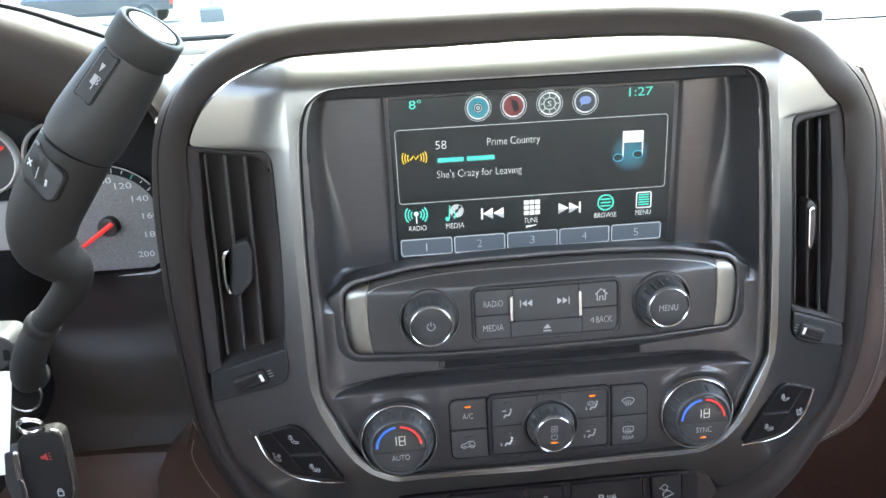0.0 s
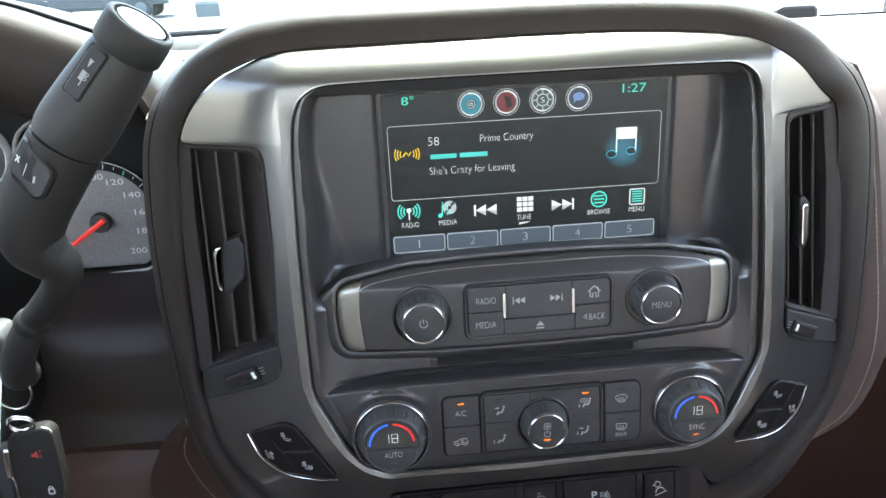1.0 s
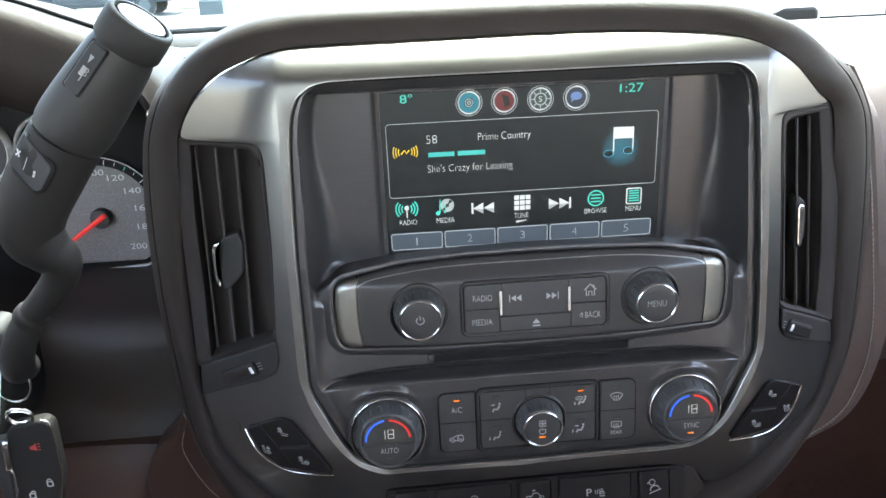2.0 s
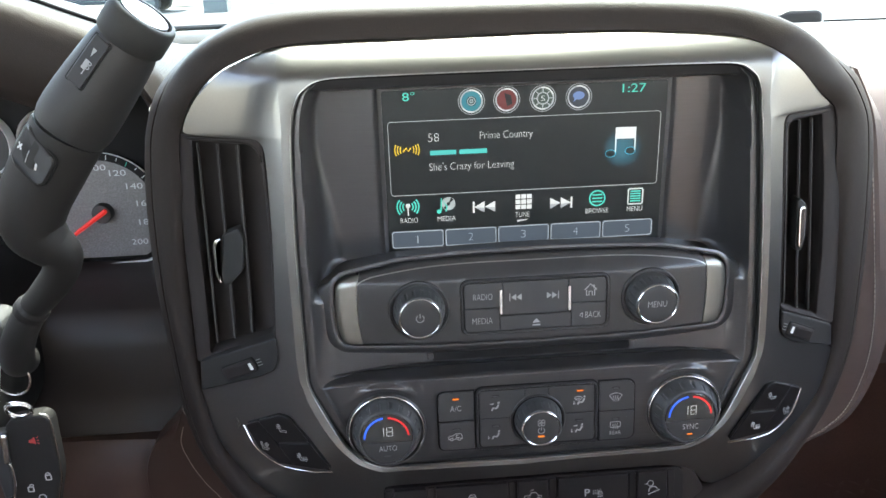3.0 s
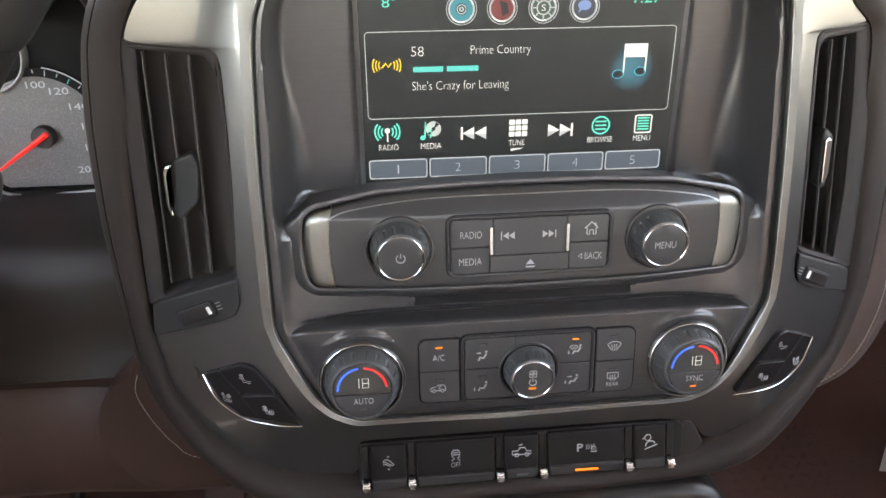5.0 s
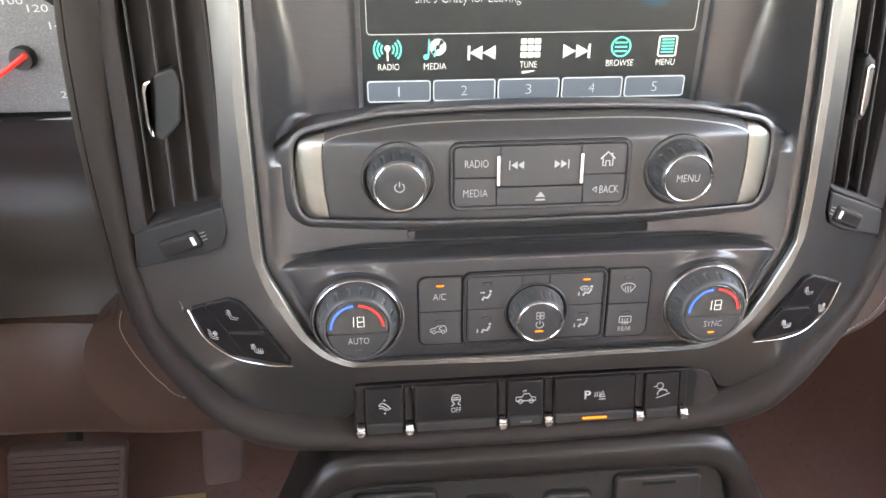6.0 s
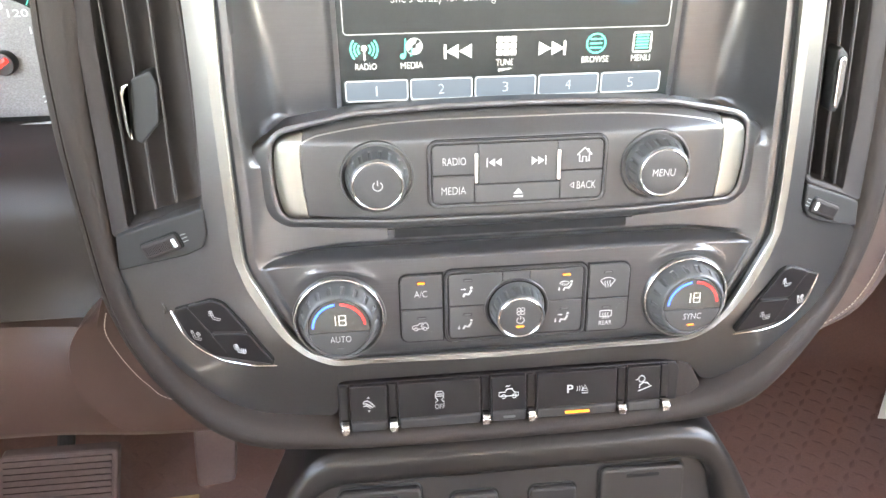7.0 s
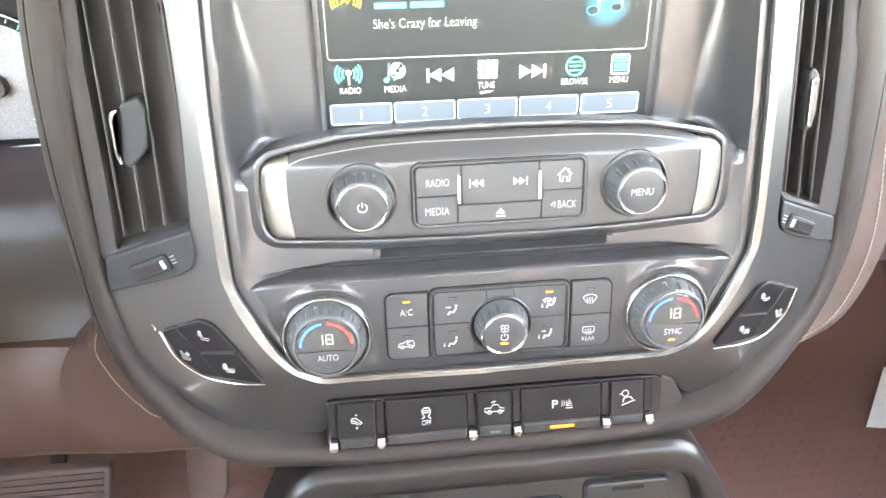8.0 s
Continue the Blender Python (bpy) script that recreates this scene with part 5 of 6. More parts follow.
# thin line along each blade edge, a little lighter than the blade
BLADE_EDGE = material("lighter_blade_edge", (0.04, 0.037, 0.036), 0.45, 0, 0.1, 900, 0.05, 0.1)


def air_vent(s, label):
    ob = thing("air_vent", (s * 180, -97, -10), label, "air vent", "dash air vents")
    # opening: inner edge along the silver post, outer edge against the pad
    far = 6 if s < 0 else 0
    rim = [(155.6, 41), (158.5, 43.2), (201 + far, 44.5), (206 + far, 0), (209 + far * 0.6, -50), (211 + far * 0.4, -101), (160, -77), (157.2, -73), (155, -20)]
    if s > 0:
        rim = [(151.2, 41.6), (154, 44.6), (193, 46), (202, 0), (208, -50), (209, -101), (160, -78), (156.6, -74), (153.9, -20)]
    rim = rounded([(s * u, v) for u, v in rim], 2.5, 3)
    over = lambda u, v: surf(u, v)
    mouth = [(157.6, 38.6), (160.2, 40.6), (194 + far, 41.2), (197 + far, 0), (199.5 + far * 0.6, -50), (202 + far * 0.4, -95.5), (161.5, -77.5), (159, -73.5), (157, -20)]
    if s > 0:
        mouth = [(152.8, 39), (155.4, 41.2), (183, 42), (190, 0), (194.5, -50), (194, -92), (161.5, -77.8), (158.6, -73.5), (155.8, -20)]
    mouth = rounded([(s * u, v) for u, v in mouth], 2.5, 3)
    bm = bmesh.new()
    rings = [[(u, v, over(u, v) + h) for u, v in ring] for ring, h in ((inset(rim, -0.8), -1.0), (rim, 0.3), (inset(rim, 0.8), 0.4), (inset(mouth, -1.0), -2.2), (mouth, -3.0), (inset(mouth, 0.5), -6))]
    loft(bm, rings)
    part("housing", bm, VENT, ob)
    bm = bmesh.new()
    rings = [[(u, v, over(u, v) + h) for u, v in ring] for ring, h in ((inset(mouth, 0.4), -5.5), (inset(mouth, 1.2), -17))]
    loft(bm, rings)
    bm.faces.new([v for v in bm.verts][-len(mouth):])
    part("duct", bm, VENT_LIFTED, ob)
    for i, (ut, ub) in enumerate(((171.3, 173.6), (184.1, 186), (197, 198.8)) if s < 0 else ((155.6, 163.4), (165.5, 175.3), (175.9, 186.8))):
        top, low = 38.6, -76.5 - 5.4 * i
        rows = []
        for t in np.linspace(0, 1, 14):
            v = top + (low - top) * t
            u = s * (ut + (ub - ut) * t)
            f = over(u, v) - 4.5
            lean = -4.6 if s < 0 else 10.5
            rows.append([(u - 0.75, v, f - 0.8), (u - 0.4, v, f), (u + 0.4, v, f), (u + 0.75, v, f - 0.8), (u + 0.6 + 0.66 * lean, v - 2.6, f - 11.5), (u - 0.6 + 0.66 * lean, v - 2.6, f - 11.5)])
        bm = bmesh.new()
        loft(bm, rows)
        vane = part("vane", bm, VENT_LIFTED, ob, "thin upright vent blade")
        bm = bmesh.new()
        tube(bm, [(r[1][0] + 0.4, r[1][1], r[1][2] + 0.05) for r in rows[:]], 0.42, 6)
        part("blade_edge", bm, BLADE_EDGE, vane, "thin lighter blade edge")
    bm = bmesh.new()
    lip = ((156, 44), (205 + far, 45.4), (205.6 + far, 40.5), (164, 39.8), (160, 37), (156, 27)) if s < 0 else ((151.6, 44.8), (193, 46.2), (193.6, 41.4), (159, 40.4), (155.6, 38), (151.8, 29))
    slab(bm, rounded([(s * u, v) for u, v in lip], 2.5), -16, -0.6, 1.5, over)
    part("upper_lip", bm, VENT, ob)
    # grip with chrome edge on the middle blade
    g = lambda u, v: over(u, v) - 3
    if s < 0:
        tab_line = [(-186.5, -15), (-175.5, -10), (-172.6, -16.5), (-175.2, -35.6), (-186.2, -47), (-190.6, -45)]
        strip = [(-187.2, -16.4), (-191.6, -18.2), (-193.4, -22), (-193.4, -40), (-191.6, -45), (-189.6, -44.6), (-190.6, -38), (-190.4, -23)]
    else:
        tab_line = [(166.6, -10.6), (169.4, -8.8), (175.4, -14), (176.4, -36), (172.6, -43.4), (168.2, -42)]
        strip = [(167.4, -14.6), (170.4, -13.2), (173.2, -15), (174, -33), (172, -40.6), (168.6, -39.4)]
    bm = bmesh.new()
    slab(bm, rounded(tab_line, 2.0), -8, 1.8, 1.2, g)
    tab = part("grip_tab", bm, CAP, ob)
    bm = bmesh.new()
    slab(bm, rounded(strip, 1.2), -5, 4.0, 1.0, g)
    part("chrome_edge", bm, CHROME, tab, "bright chrome grip edge")
    # pod with its thumbwheel
    pod = [(157.8, -74.5), (211, -99), (213, -119.5), (170, -101.5), (160.5, -96), (157.4, -88)]
    if s > 0:
        pod = [(158.2, -78), (206, -100), (208, -116), (172, -102.5), (162, -97), (158.4, -90)]
    bm = bmesh.new()
    slab(bm, rounded([(s * u, v) for u, v in pod], 2, 3), -8, 2.6, 1.0, over)
    part("wheel_pod", bm, SOFT_BLACK, ob)
    ax = Vector((s * 0.87, -0.44)).normalized()
    nx = Vector((-ax.y, ax.x))
    c = Vector((s * (183.9 if s < 0 else 174.6), -98.6 if s < 0 else -95.6))
    poly = [c + ax * a + nx * b for a, b in ((-13, -4.6), (13, -4.6), (13, 4.6), (-13, 4.6))]
    bm = bmesh.new()
    slab(bm, rounded([tuple(p) for p in poly], 2.5), 2, 3.0, 0.4, over)
    part("wheel_slot", bm, GAP, ob)
    poly = [c + ax * a + nx * b for a, b in ((-12.2, -3.9), (12.2, -3.9), (12.2, 3.9), (-12.2, 3.9))]
    bm = bmesh.new()
    slab(bm, rounded([tuple(p) for p in poly], 2.0), 2, 4.6, 1.2, over)
    for i in range(16):
        p = c + ax * (-6 + 1.05 * i)
        stroke(bm, [tuple(p + nx * 2.2), tuple(p - nx * 2.2)], 0.4, 4.4, over, 0.4)
    wheel = part("thumbwheel", bm, VENT, ob)
    bm = bmesh.new()
    p = c - ax * 9.2
    slab(bm, rounded([tuple(p + ax * a + nx * b) for a, b in ((-1.1, -2.1), (1.1, -2.1), (1.1, 2.1), (-1.1, 2.1))], 0.4), 4.2, 5.0, 0.2, over)
    part("wheel_mark", bm, DIAL_WHITE, wheel, "white position mark")
    bm = bmesh.new()
    for i in range(3):
        p = c - ax * (15.2 + 0.2 * i) + nx * (1.8 - 1.8 * i) * -s
        stroke(bm, [tuple(p - ax * 1.6), tuple(p + ax * 1.6)], 0.45, 2.65, over)
    part("airflow_ticks", bm, PRINT_DIM, ob)


air_vent(-1, "black driver side air vent with upright blades")
air_vent(1, "black passenger side air vent with upright blades")


# ---- lower console ----
def lower_console():
    ob = thing("lower_console", (0, -300, 60), "dark grey lower console with covered sockets", "console")
    half_out = [(0, -218), (60, -218), (100, -218), (116, -222.5), (126, -233), (137, -252), (154, -286), (176, -330)]
    half_in = [(0, -238), (60, -238), (97, -238.5), (110, -242), (117, -250), (119.5, -260), (126, -290), (136, -330)]
    lean = lambda v: 64 + 0.2 * (-218 - v)
    o, i = curve_through(half_out, 6), curve_through(half_in, 6)
    full = lambda h: [(-p[0], p[1]) for p in reversed(h[1:])] + [(p[0], p[1]) for p in h]
    o, i = full(o), full(i)
    rows = [[(u * 0.97, v + 6, lean(v) - 60) for u, v in o], [(u, v, lean(v) - 12) for u, v in o]]
    for k in (0, 0.03, 0.08, 0.15, 0.25, 0.4, 0.6, 0.75, 0.88, 0.94, 0.975, 1):
        row = []
        for p, q in zip(o, i):
            u, v = p[0] + (q[0] - p[0]) * k, p[1] + (q[1] - p[1]) * k
            row.append((u, v, lean(v) - 6 + 7.5 * (1 - abs(2 * k - 0.96) ** 6)))
        rows.append(row)
    rows.append([(u, v, lean(v) - 8) for u, v in i])
    bm = bmesh.new()
    loft(bm, rows, closed=False)
    part("rim", bm, CONSOLE, ob)
    over = lambda u, v: lean(v) - 7
    bm = bmesh.new()
    flat(bm, inset([*i, ], -1.0), 0, over)
    part("floor_plate", bm, PLATE, ob)
    bm = bmesh.new()
    stroke(bm, inset(i, 0.5)[1:-1], 0.9, 0.1, over, 0.3)
    part("plate_joint", bm, GAP, ob)
    for u0, u1, v1, name in ((-103, -55, -244.5, "socket_cover"), (-38, -10, -252, "small_cover"), (9, 37, -252, "small_cover"), (51, 103, -243.5, "socket_cover")):
        bm = bmesh.new()
        slab(bm, rrect(u0 - 1.0, -300, u1 + 1.0, v1 + 1.0, 5), -2, 0.5, 0.4, over)
        part("recess_rim", bm, GAP, ob)
        bm = bmesh.new()
        slab(bm, rrect(u0, -300, u1, v1, 4), 0, 4.0, 1.6, over)
        k = part(name, bm, PLATE, ob)
        if u1 - u0 > 40:
            c = (u0 + u1) / 2
            bm = bmesh.new()
            slab(bm, rrect(c - 10, v1 - 5.6, c + 10, v1 - 3.2, 0.8), 3.8, 4.3, 0.2, over)
            part("finger_slot", bm, GAP, k)


CONSOLE = material("dark_console_plastic", (0.0095, 0.0078, 0.0073), 0.36, 0, 0.12, 900, 0.12, 0.15, ior=1.42)
PLATE = material("grey_console_plastic", (0.0165, 0.0142, 0.0133), 0.46, 0, 0.12, 900, 0.12, 0.15, ior=1.42)
lower_console()


# ---- driver side: cluster, column, shifter, key ----
def instrument_cluster():
    w = -159
    ob = thing("instrument_cluster", (-330, -84, w), "instrument cluster with grey dials and red needles", "gauge cluster")
    bm = bmesh.new()
    slab(bm, rrect(-520, -92, -256, 96, 6), -12, -4, 1, lambda u, v: w)
    part("backing", bm, GAP, ob)
    dial = [(-281, -70), (-281, -28), *arc(-318, -45, 43, 31, 150, 24), (-364, -50), (-360, -78), (-352, -84), (-290, -84), (-284, -80)]
    bm = bmesh.new()
    slab(bm, dial, -6, 0, 0.6, lambda u, v: w)
    d = part("speed_dial", bm, DIAL, ob, "grey patterned speed dial")
    bm = bmesh.new()
    stroke(bm, [(u, v) for u, v in curve_through([(-362, -84), (-350, -89), (-330, -90), (-296, -88.6), (-286, -87), (-280.5, -82), (-279, -64)], 5)], 1.6, 0, lambda u, v: w, 2.5)
    part("chrome_line", bm, RING, ob)
    for word, u, v in (("100", -317, -8), ("120", -302, -13), ("140", -290.5, -24.4), ("160", -284.5, -39), ("180", -285, -55), ("200", -293.5, -71.8)):
        lettering("dial_number", word, (u, v), 4.9, 13.2, DIAL_PRINT, d, lambda u, v: w, 0.1, bold=0.012)
    bm = bmesh.new()
    stroke(bm, arc(-318, -45, 46, 24, 110, 24), 5.6, 0, lambda u, v: w, 1.5)
    part("tick_band", bm, GAP, d)
    bm = bmesh.new()
    stroke(bm, arc(-318, -45, 50, 40, 80, 16), 0.5, 2, lambda u, v: w, 1.5)
    part("bezel_line", bm, RING, d)
    for i in range(8):
        bm = bmesh.new()
        a, r = radians(28 + 10 * i), 44 if i % 2 else 45.4
        stroke(bm, [(-318 + r * math.cos(a), -45 + r * math.sin(a)), (-318 + 48 * math.cos(a), -45 + 48 * math.sin(a))], 0.6, 1.6, lambda u, v: w)
        part("tick", bm, LIT_TEAL if i % 4 == 3 else DIAL_PRINT, d)
    bm = bmesh.new()
    turned(bm, (-318, -45, w), [(8.2, 0), (8.2, 6), (7.4, 7.6), (0, 8)], 40, axis=(0, 0, 1))
    part("needle_hub", bm, BUTTON, d)
    bm = bmesh.new()
    tube(bm, [(-313, -41.5, w + 10), (-336, -57, w + 9.5), (-352, -68, w + 9)], [1.9, 1.6, 1.0], 8)
    part("needle", bm, NEEDLE, d, "red needle")
    # small gauge
    bm = bmesh.new()
    turned(bm, (-404, 14, w), [(24, 0), (0, 0.2)], 48, axis=(0, 0, 1))
    g = part("small_dial", bm, KNOB_GREY, ob, "small grey gauge with a chrome ring")
    for c in ((-404, 14), (-346, 14)):
        bm = bmesh.new()
        turned(bm, (*c, w), [(24.4, 0), (25, 4), (26.2, 5), (27.2, 3), (27.6, -4)], 64, axis=(0, 0, 1))
        part("chrome_ring", bm, RING, g)
    bm = bmesh.new()
    tube(bm, [(-384, 25, w + 6), (-404, 12, w + 6)], [1.3, 0.8], 8)
    part("needle", bm, NEEDLE, g, "red needle")
    bm = bmesh.new()
    slab(bm, rrect(-470, -60, -366, -20, 3), -4, 0.2, 0.5, lambda u, v: w)
    part("centre_display", bm, DISPLAY_GREY, ob, "grey information display")
    bm = bmesh.new()
    slab(bm, rrect(-470, -80, -370, -65, 2), -4, 0.4, 0.5, lambda u, v: w)
    st = part("gear_strip", bm, GAP, ob)
    lettering("gear_text", "RNDM", (-397, -72), 4.6, 17, PRINT_DIM, st, lambda u, v: w, 0.6)


KNOB_GREY = material("grey_plastic", (0.022, 0.022, 0.023), 0.5, 0, 0.1, 900, 0.1, 0.1)
DIAL_PRINT = material("dial_print", (0.5, 0.5, 0.49), 0.5, 0, 0.05, 500, 0, 0.05)
DISPLAY_GREY = material("lcd_grey", (0.3, 0.29, 0.28), 0.3, 0, 0.05, 300, 0, 0.08)
instrument_cluster()


def shifter():
    w = 90
    ob = thing("gear_shifter", (-273, -31, 80), "black column gear shifter with tow and plus minus buttons", "gear shifter")
    mid = lambda p, q, n: [tuple(np.array(p) + (np.array(q) - np.array(p)) * t) for t in np.linspace(0, 1, n)]
    # upper grip
    line = mid((-198.3, 103.6, w), (-231.5, 64.6, w), 12)
    rr = [14.0, 15.0, 15.5, 15.9, 16.3, 16.7, 17.0, 17.3, 17.5, 17.6, 17.4, 16.4]
    bm = bmesh.new()
    tube(bm, line, rr, 36)
    grip = part("grip", bm, SOFT_BLACK, ob)
    bm = bmesh.new()
    tip, tilt = (-197.6, 104.4, w), (0.64, 0.752, 0.13)
    turned(bm, tip, [(14.6, -1), (15.4, 0.2), (15.5, 8), (15.2, 12.6), (14.7, 13.6), (13.9, 14.1), (12.7, 14.1), (12.3, 13.6), (12.3, 10)], 48, axis=tilt)
    cap = part("end_cap", bm, CAP, ob, "rubber end cap with pale inset")
    bm = bmesh.new()
    turned(bm, tip, [(11.2, 10.5), (11.2, 13.4), (10.8, 13.9), (0, 14.2)], 40, axis=tilt)
    part("cap_inset", bm, SILVER_EDGE, cap, "shiny pale inset")
    bm = bmesh.new()
    turned(bm, tip, [(12.4, 11.0), (0, 11.0)], 32, axis=tilt)
    part("cap_ring", bm, GAP, cap, "dark ring round the inset")
    # lower grip and arm
    low = curve_through([(-232.2, 63.8, w), (-244, 48, w), (-254.5, 31, w), (-257.5, 18, w - 1), (-253, 9, w - 3), (-249, 2, w - 5), (-253.5, -9, w - 8), (-265, -21.5, w - 12), (-271, -27, w - 14), (-276.5, -32.5, w - 17)], 6)
    radii = [float(q[0]) for q in curve_through([(16.6, 0), (16.8, 0), (15.8, 0), (14.4, 0), (12.0, 0), (9.8, 0), (8.5, 0), (7.8, 0), (7.4, 0), (7.4, 0)], 6)]
    bm = bmesh.new()
    tube(bm, low, radii, 32)
    part("arm", bm, ARM, ob)
    bm = bmesh.new()
    tube(bm, [(-272.5, -28.5, w - 15), (-273.2, -29.2, w - 15), (-276, -32, w - 16.5), (-276.6, -32.6, w - 17)], [7.6, 8.6, 8.8, 8.0], 28)
    part("collar", bm, ARM, ob, "raised collar at the lever root")
    bm = bmesh.new()
    tube(bm, curve_through([(-275.5, -31.5, w - 16.5), (-282.5, -42, w - 17), (-289, -54, w - 20), (-296, -67, w - 31), (-306, -78, w - 54)], 5), [7.8 + 0.08 * i for i in range(len(curve_through([(0, 0)] * 5, 5)))], 28)
    part("lever_root", bm, ARM, ob)
    # buttons lie on the front of the grips
    ax = Vector((33.2, 38.7)).normalized()
    nx = Vector((ax.y, -ax.x))

    def plate(name, c, la, lb, r, over, mat, high):
        c = Vector(c)
        poly = [tuple(c + ax * a + nx * b) for a, b in ((-la, -lb), (la, -lb), (la, lb), (-la, lb))]
        bm = bmesh.new()
        slab(bm, rounded(poly, r), -1.2, high, 0.5, over)
        return part(name, bm, mat, grip)

    def crown(c, r):
        p0 = Vector(c)
        rad = lambda u, v: r if r > 16.8 else float(np.interp((Vector((u, v)) - p0).dot(ax), (-6.9, -2.2, 2.4, 11.7, 16.4, 21.0, 25.7), (17.3, 17.0, 16.7, 15.9, 15.5, 15.0, 14.0)))
        return lambda u, v: w + math.sqrt(max(rad(u, v) ** 2 - (Vector((u, v)) - p0).dot(nx) ** 2, 4))

    over = crown((-215, 84), 15.7)
    plate("tow_frame", (-212.5, 96.3), 12.4, 5.2, 1.6, over, GAP, 0.3)
    b = plate("tow_button", (-212.5, 96.3), 11.7, 4.2, 1.2, over, SOFT_BLACK, 0.7)
    bm = bmesh.new()
    q = lambda a, c: tuple(Vector((-212.5, 96.3)) + ax * a + nx * c)
    flat(bm, [q(2.6, 0), q(6.6, 1.1), q(6.6, -1.1)], 0.8, over)
    flat(bm, [q(-3.6, -1.1), q(0.9, -1.1), q(0.9, 1.1), q(-3.6, 1.1)], 0.8, over)
    stroke(bm, [q(-3.4, 0.9), q(-5.8, 0.9)], 0.5, 0.7, over)
    for a in (-2.0, 0.0):
        stroke(bm, arc(*q(a, 1.6), 0.7, 0, 360, 10), 0.45, 0.7, over)
    part("tow_mark", bm, PRINT_DIM, b)
    c = (-249.6, 49.8)
    over2 = crown((-243, 49), 16.9)
    bm = bmesh.new()
    poly = [(-247, 71), (-243.5, 69.8), (-232.6, 55.8), (-232.6, 52.4), (-239.5, 42.6), (-243.5, 42.4), (-254, 54), (-255.4, 58)]
    slab(bm, rounded(poly, 3), -6, 1.2, 0.5, over2)
    part("rocker_frame", bm, GAP, grip)
    bm = bmesh.new()
    slab(bm, rounded(inset(poly, 0.8), 2.6), -6, 2.6, 1.0, over2)
    rk = part("rocker", bm, SOFT_BLACK, grip)
    bm = bmesh.new()
    stroke(bm, [(-249.8, 60.2), (-246.8, 61.8)], 0.8, 2.7, over2)
    stroke(bm, [(-249.0, 62.6), (-247.6, 59.4)], 0.8, 2.7, over2)
    stroke(bm, [(-241.9, 50.6), (-240.8, 53.4)], 0.95, 2.7, over2)
    stroke(bm, [(-245.9, 54.2), (-243.3, 59.2)], 0.3, 2.7, over2)
    part("rocker_mark", bm, PRINT, rk)


shifter()


FOB = material("matt_fob_plastic", (0.011, 0.0095, 0.009), 0.7, 0, 0.15, 900, 0.1, 0.12, ior=1.35)


def key_fob():
    w = 60
    ob = thing("key_fob", (-298, -170, w), "black remote key hanging from the ignition with its ring", "key")
    ax = Vector((-0.16, -1)).normalized()
    nx = Vector((-ax.y, ax.x))
    o = Vector((-298, -103))
    q = lambda a, b: tuple(o + ax * a + nx * b)
    poly = rounded([q(0, -8), q(-5, 9), q(-2, 13.5), q(34, 18.5), q(62, 15), q(68, 6), q(68, -8), q(60, -12), q(20, -11), q(4, -11)], 5, 4)
    over = lambda u, v: w
    bm = bmesh.new()
    slab(bm, poly, -5, 4.2, 1.4, over)
    b = part("body", bm, FOB, ob)
    bm = bmesh.new()
    edge = [q(-5.4, 8), q(-3.4, 13), q(8, 15.6), q(20, 17.4), q(36, 18.8), q(52, 17)]
    tube(bm, [(*p, w + 3.6) for p in curve_through(edge, 6)], 0.5, 8)
    part("chrome_edge", bm, CHROME, b, "thin chrome rim")
    bm = bmesh.new()
    slab(bm, rounded([q(9, -17.5), q(7, -10), q(27, -8.5), q(50, -7), q(53, -12), q(29, -18)], 2.2), -1, 6.5, 1.2, over)
    k = part("blade_housing", bm, KNOB_GREY, b, "grey folding blade housing")
    bm = bmesh.new()
    slab(bm, rounded([q(8.5, -12.5), q(8, -9), q(27, -7.5), q(28, -11)], 1.4), 2, 7.4, 1.0, over)
    part("blade_release", bm, CHROME, k, "chrome key release")
    bm = bmesh.new()
    tube(bm, [(*p, w + 6.0) for p in curve_through([q(27, -9), q(31, -7), q(42, -6), q(52, -7)], 5)], 0.6, 8)
    part("housing_edge", bm, CHROME, k, "thin chrome line")
    c = Vector(q(12.5, 4))
    bm = bmesh.new()
    flat(bm, [(c.x - 2.4, c.y - 1.2), (c.x - 0.4, c.y - 1.4), (c.x + 1.6, c.y - 2.4), (c.x + 1.2, c.y + 2.6), (c.x - 0.6, c.y + 1.0), (c.x - 2.2, c.y + 0.8)], 4.4, over)
    for dy in (-1.4, 0.2, 1.8):
        stroke(bm, [(c.x + 2.2, c.y + dy), (c.x + 3.4, c.y + dy * 1.4)], 0.4, 4.3, over)
    part("horn_mark", bm, RED_PRINT, b, "small red horn mark")
    for a, bb, shut in ((36, 11.5, True), (45, 1.5, False)):
        c = q(a, bb)
        bm = bmesh.new()
        box = rrect(c[0] - 1.5, c[1] - 2.4, c[0] + 1.5, c[1] + 0.8, 0.4)
        stroke(bm, [*box, box[0]], 0.75, 4.3, over)
        stroke(bm, arc(c[0] + (0 if shut else 0.8), c[1] + 1.2, 1.2, 0, 180, 8), 0.6, 4.3, over)
        part("lock_mark", bm, PRINT, b)
    c = q(51, 8)
    bm = bmesh.new()
    stroke(bm, arc(*c, 2.0, -60, 230, 14), 0.7, 4.3, over)
    part("start_mark", bm, PRINT, b)
    ring = thing("key_ring", (-302, -86, w), "thin steel split ring on the key", "key ring")
    bm = bmesh.new()
    tube(bm, [(-301.5 + 11 * math.cos(t), -76 + 12 * math.sin(t), w + 2 * math.cos(t)) for t in np.linspace(0, 2 * math.pi, 40, endpoint=False)], 0.75, 8, closed=True)
    part("ring", bm, CHROME, ring)
    bm = bmesh.new()
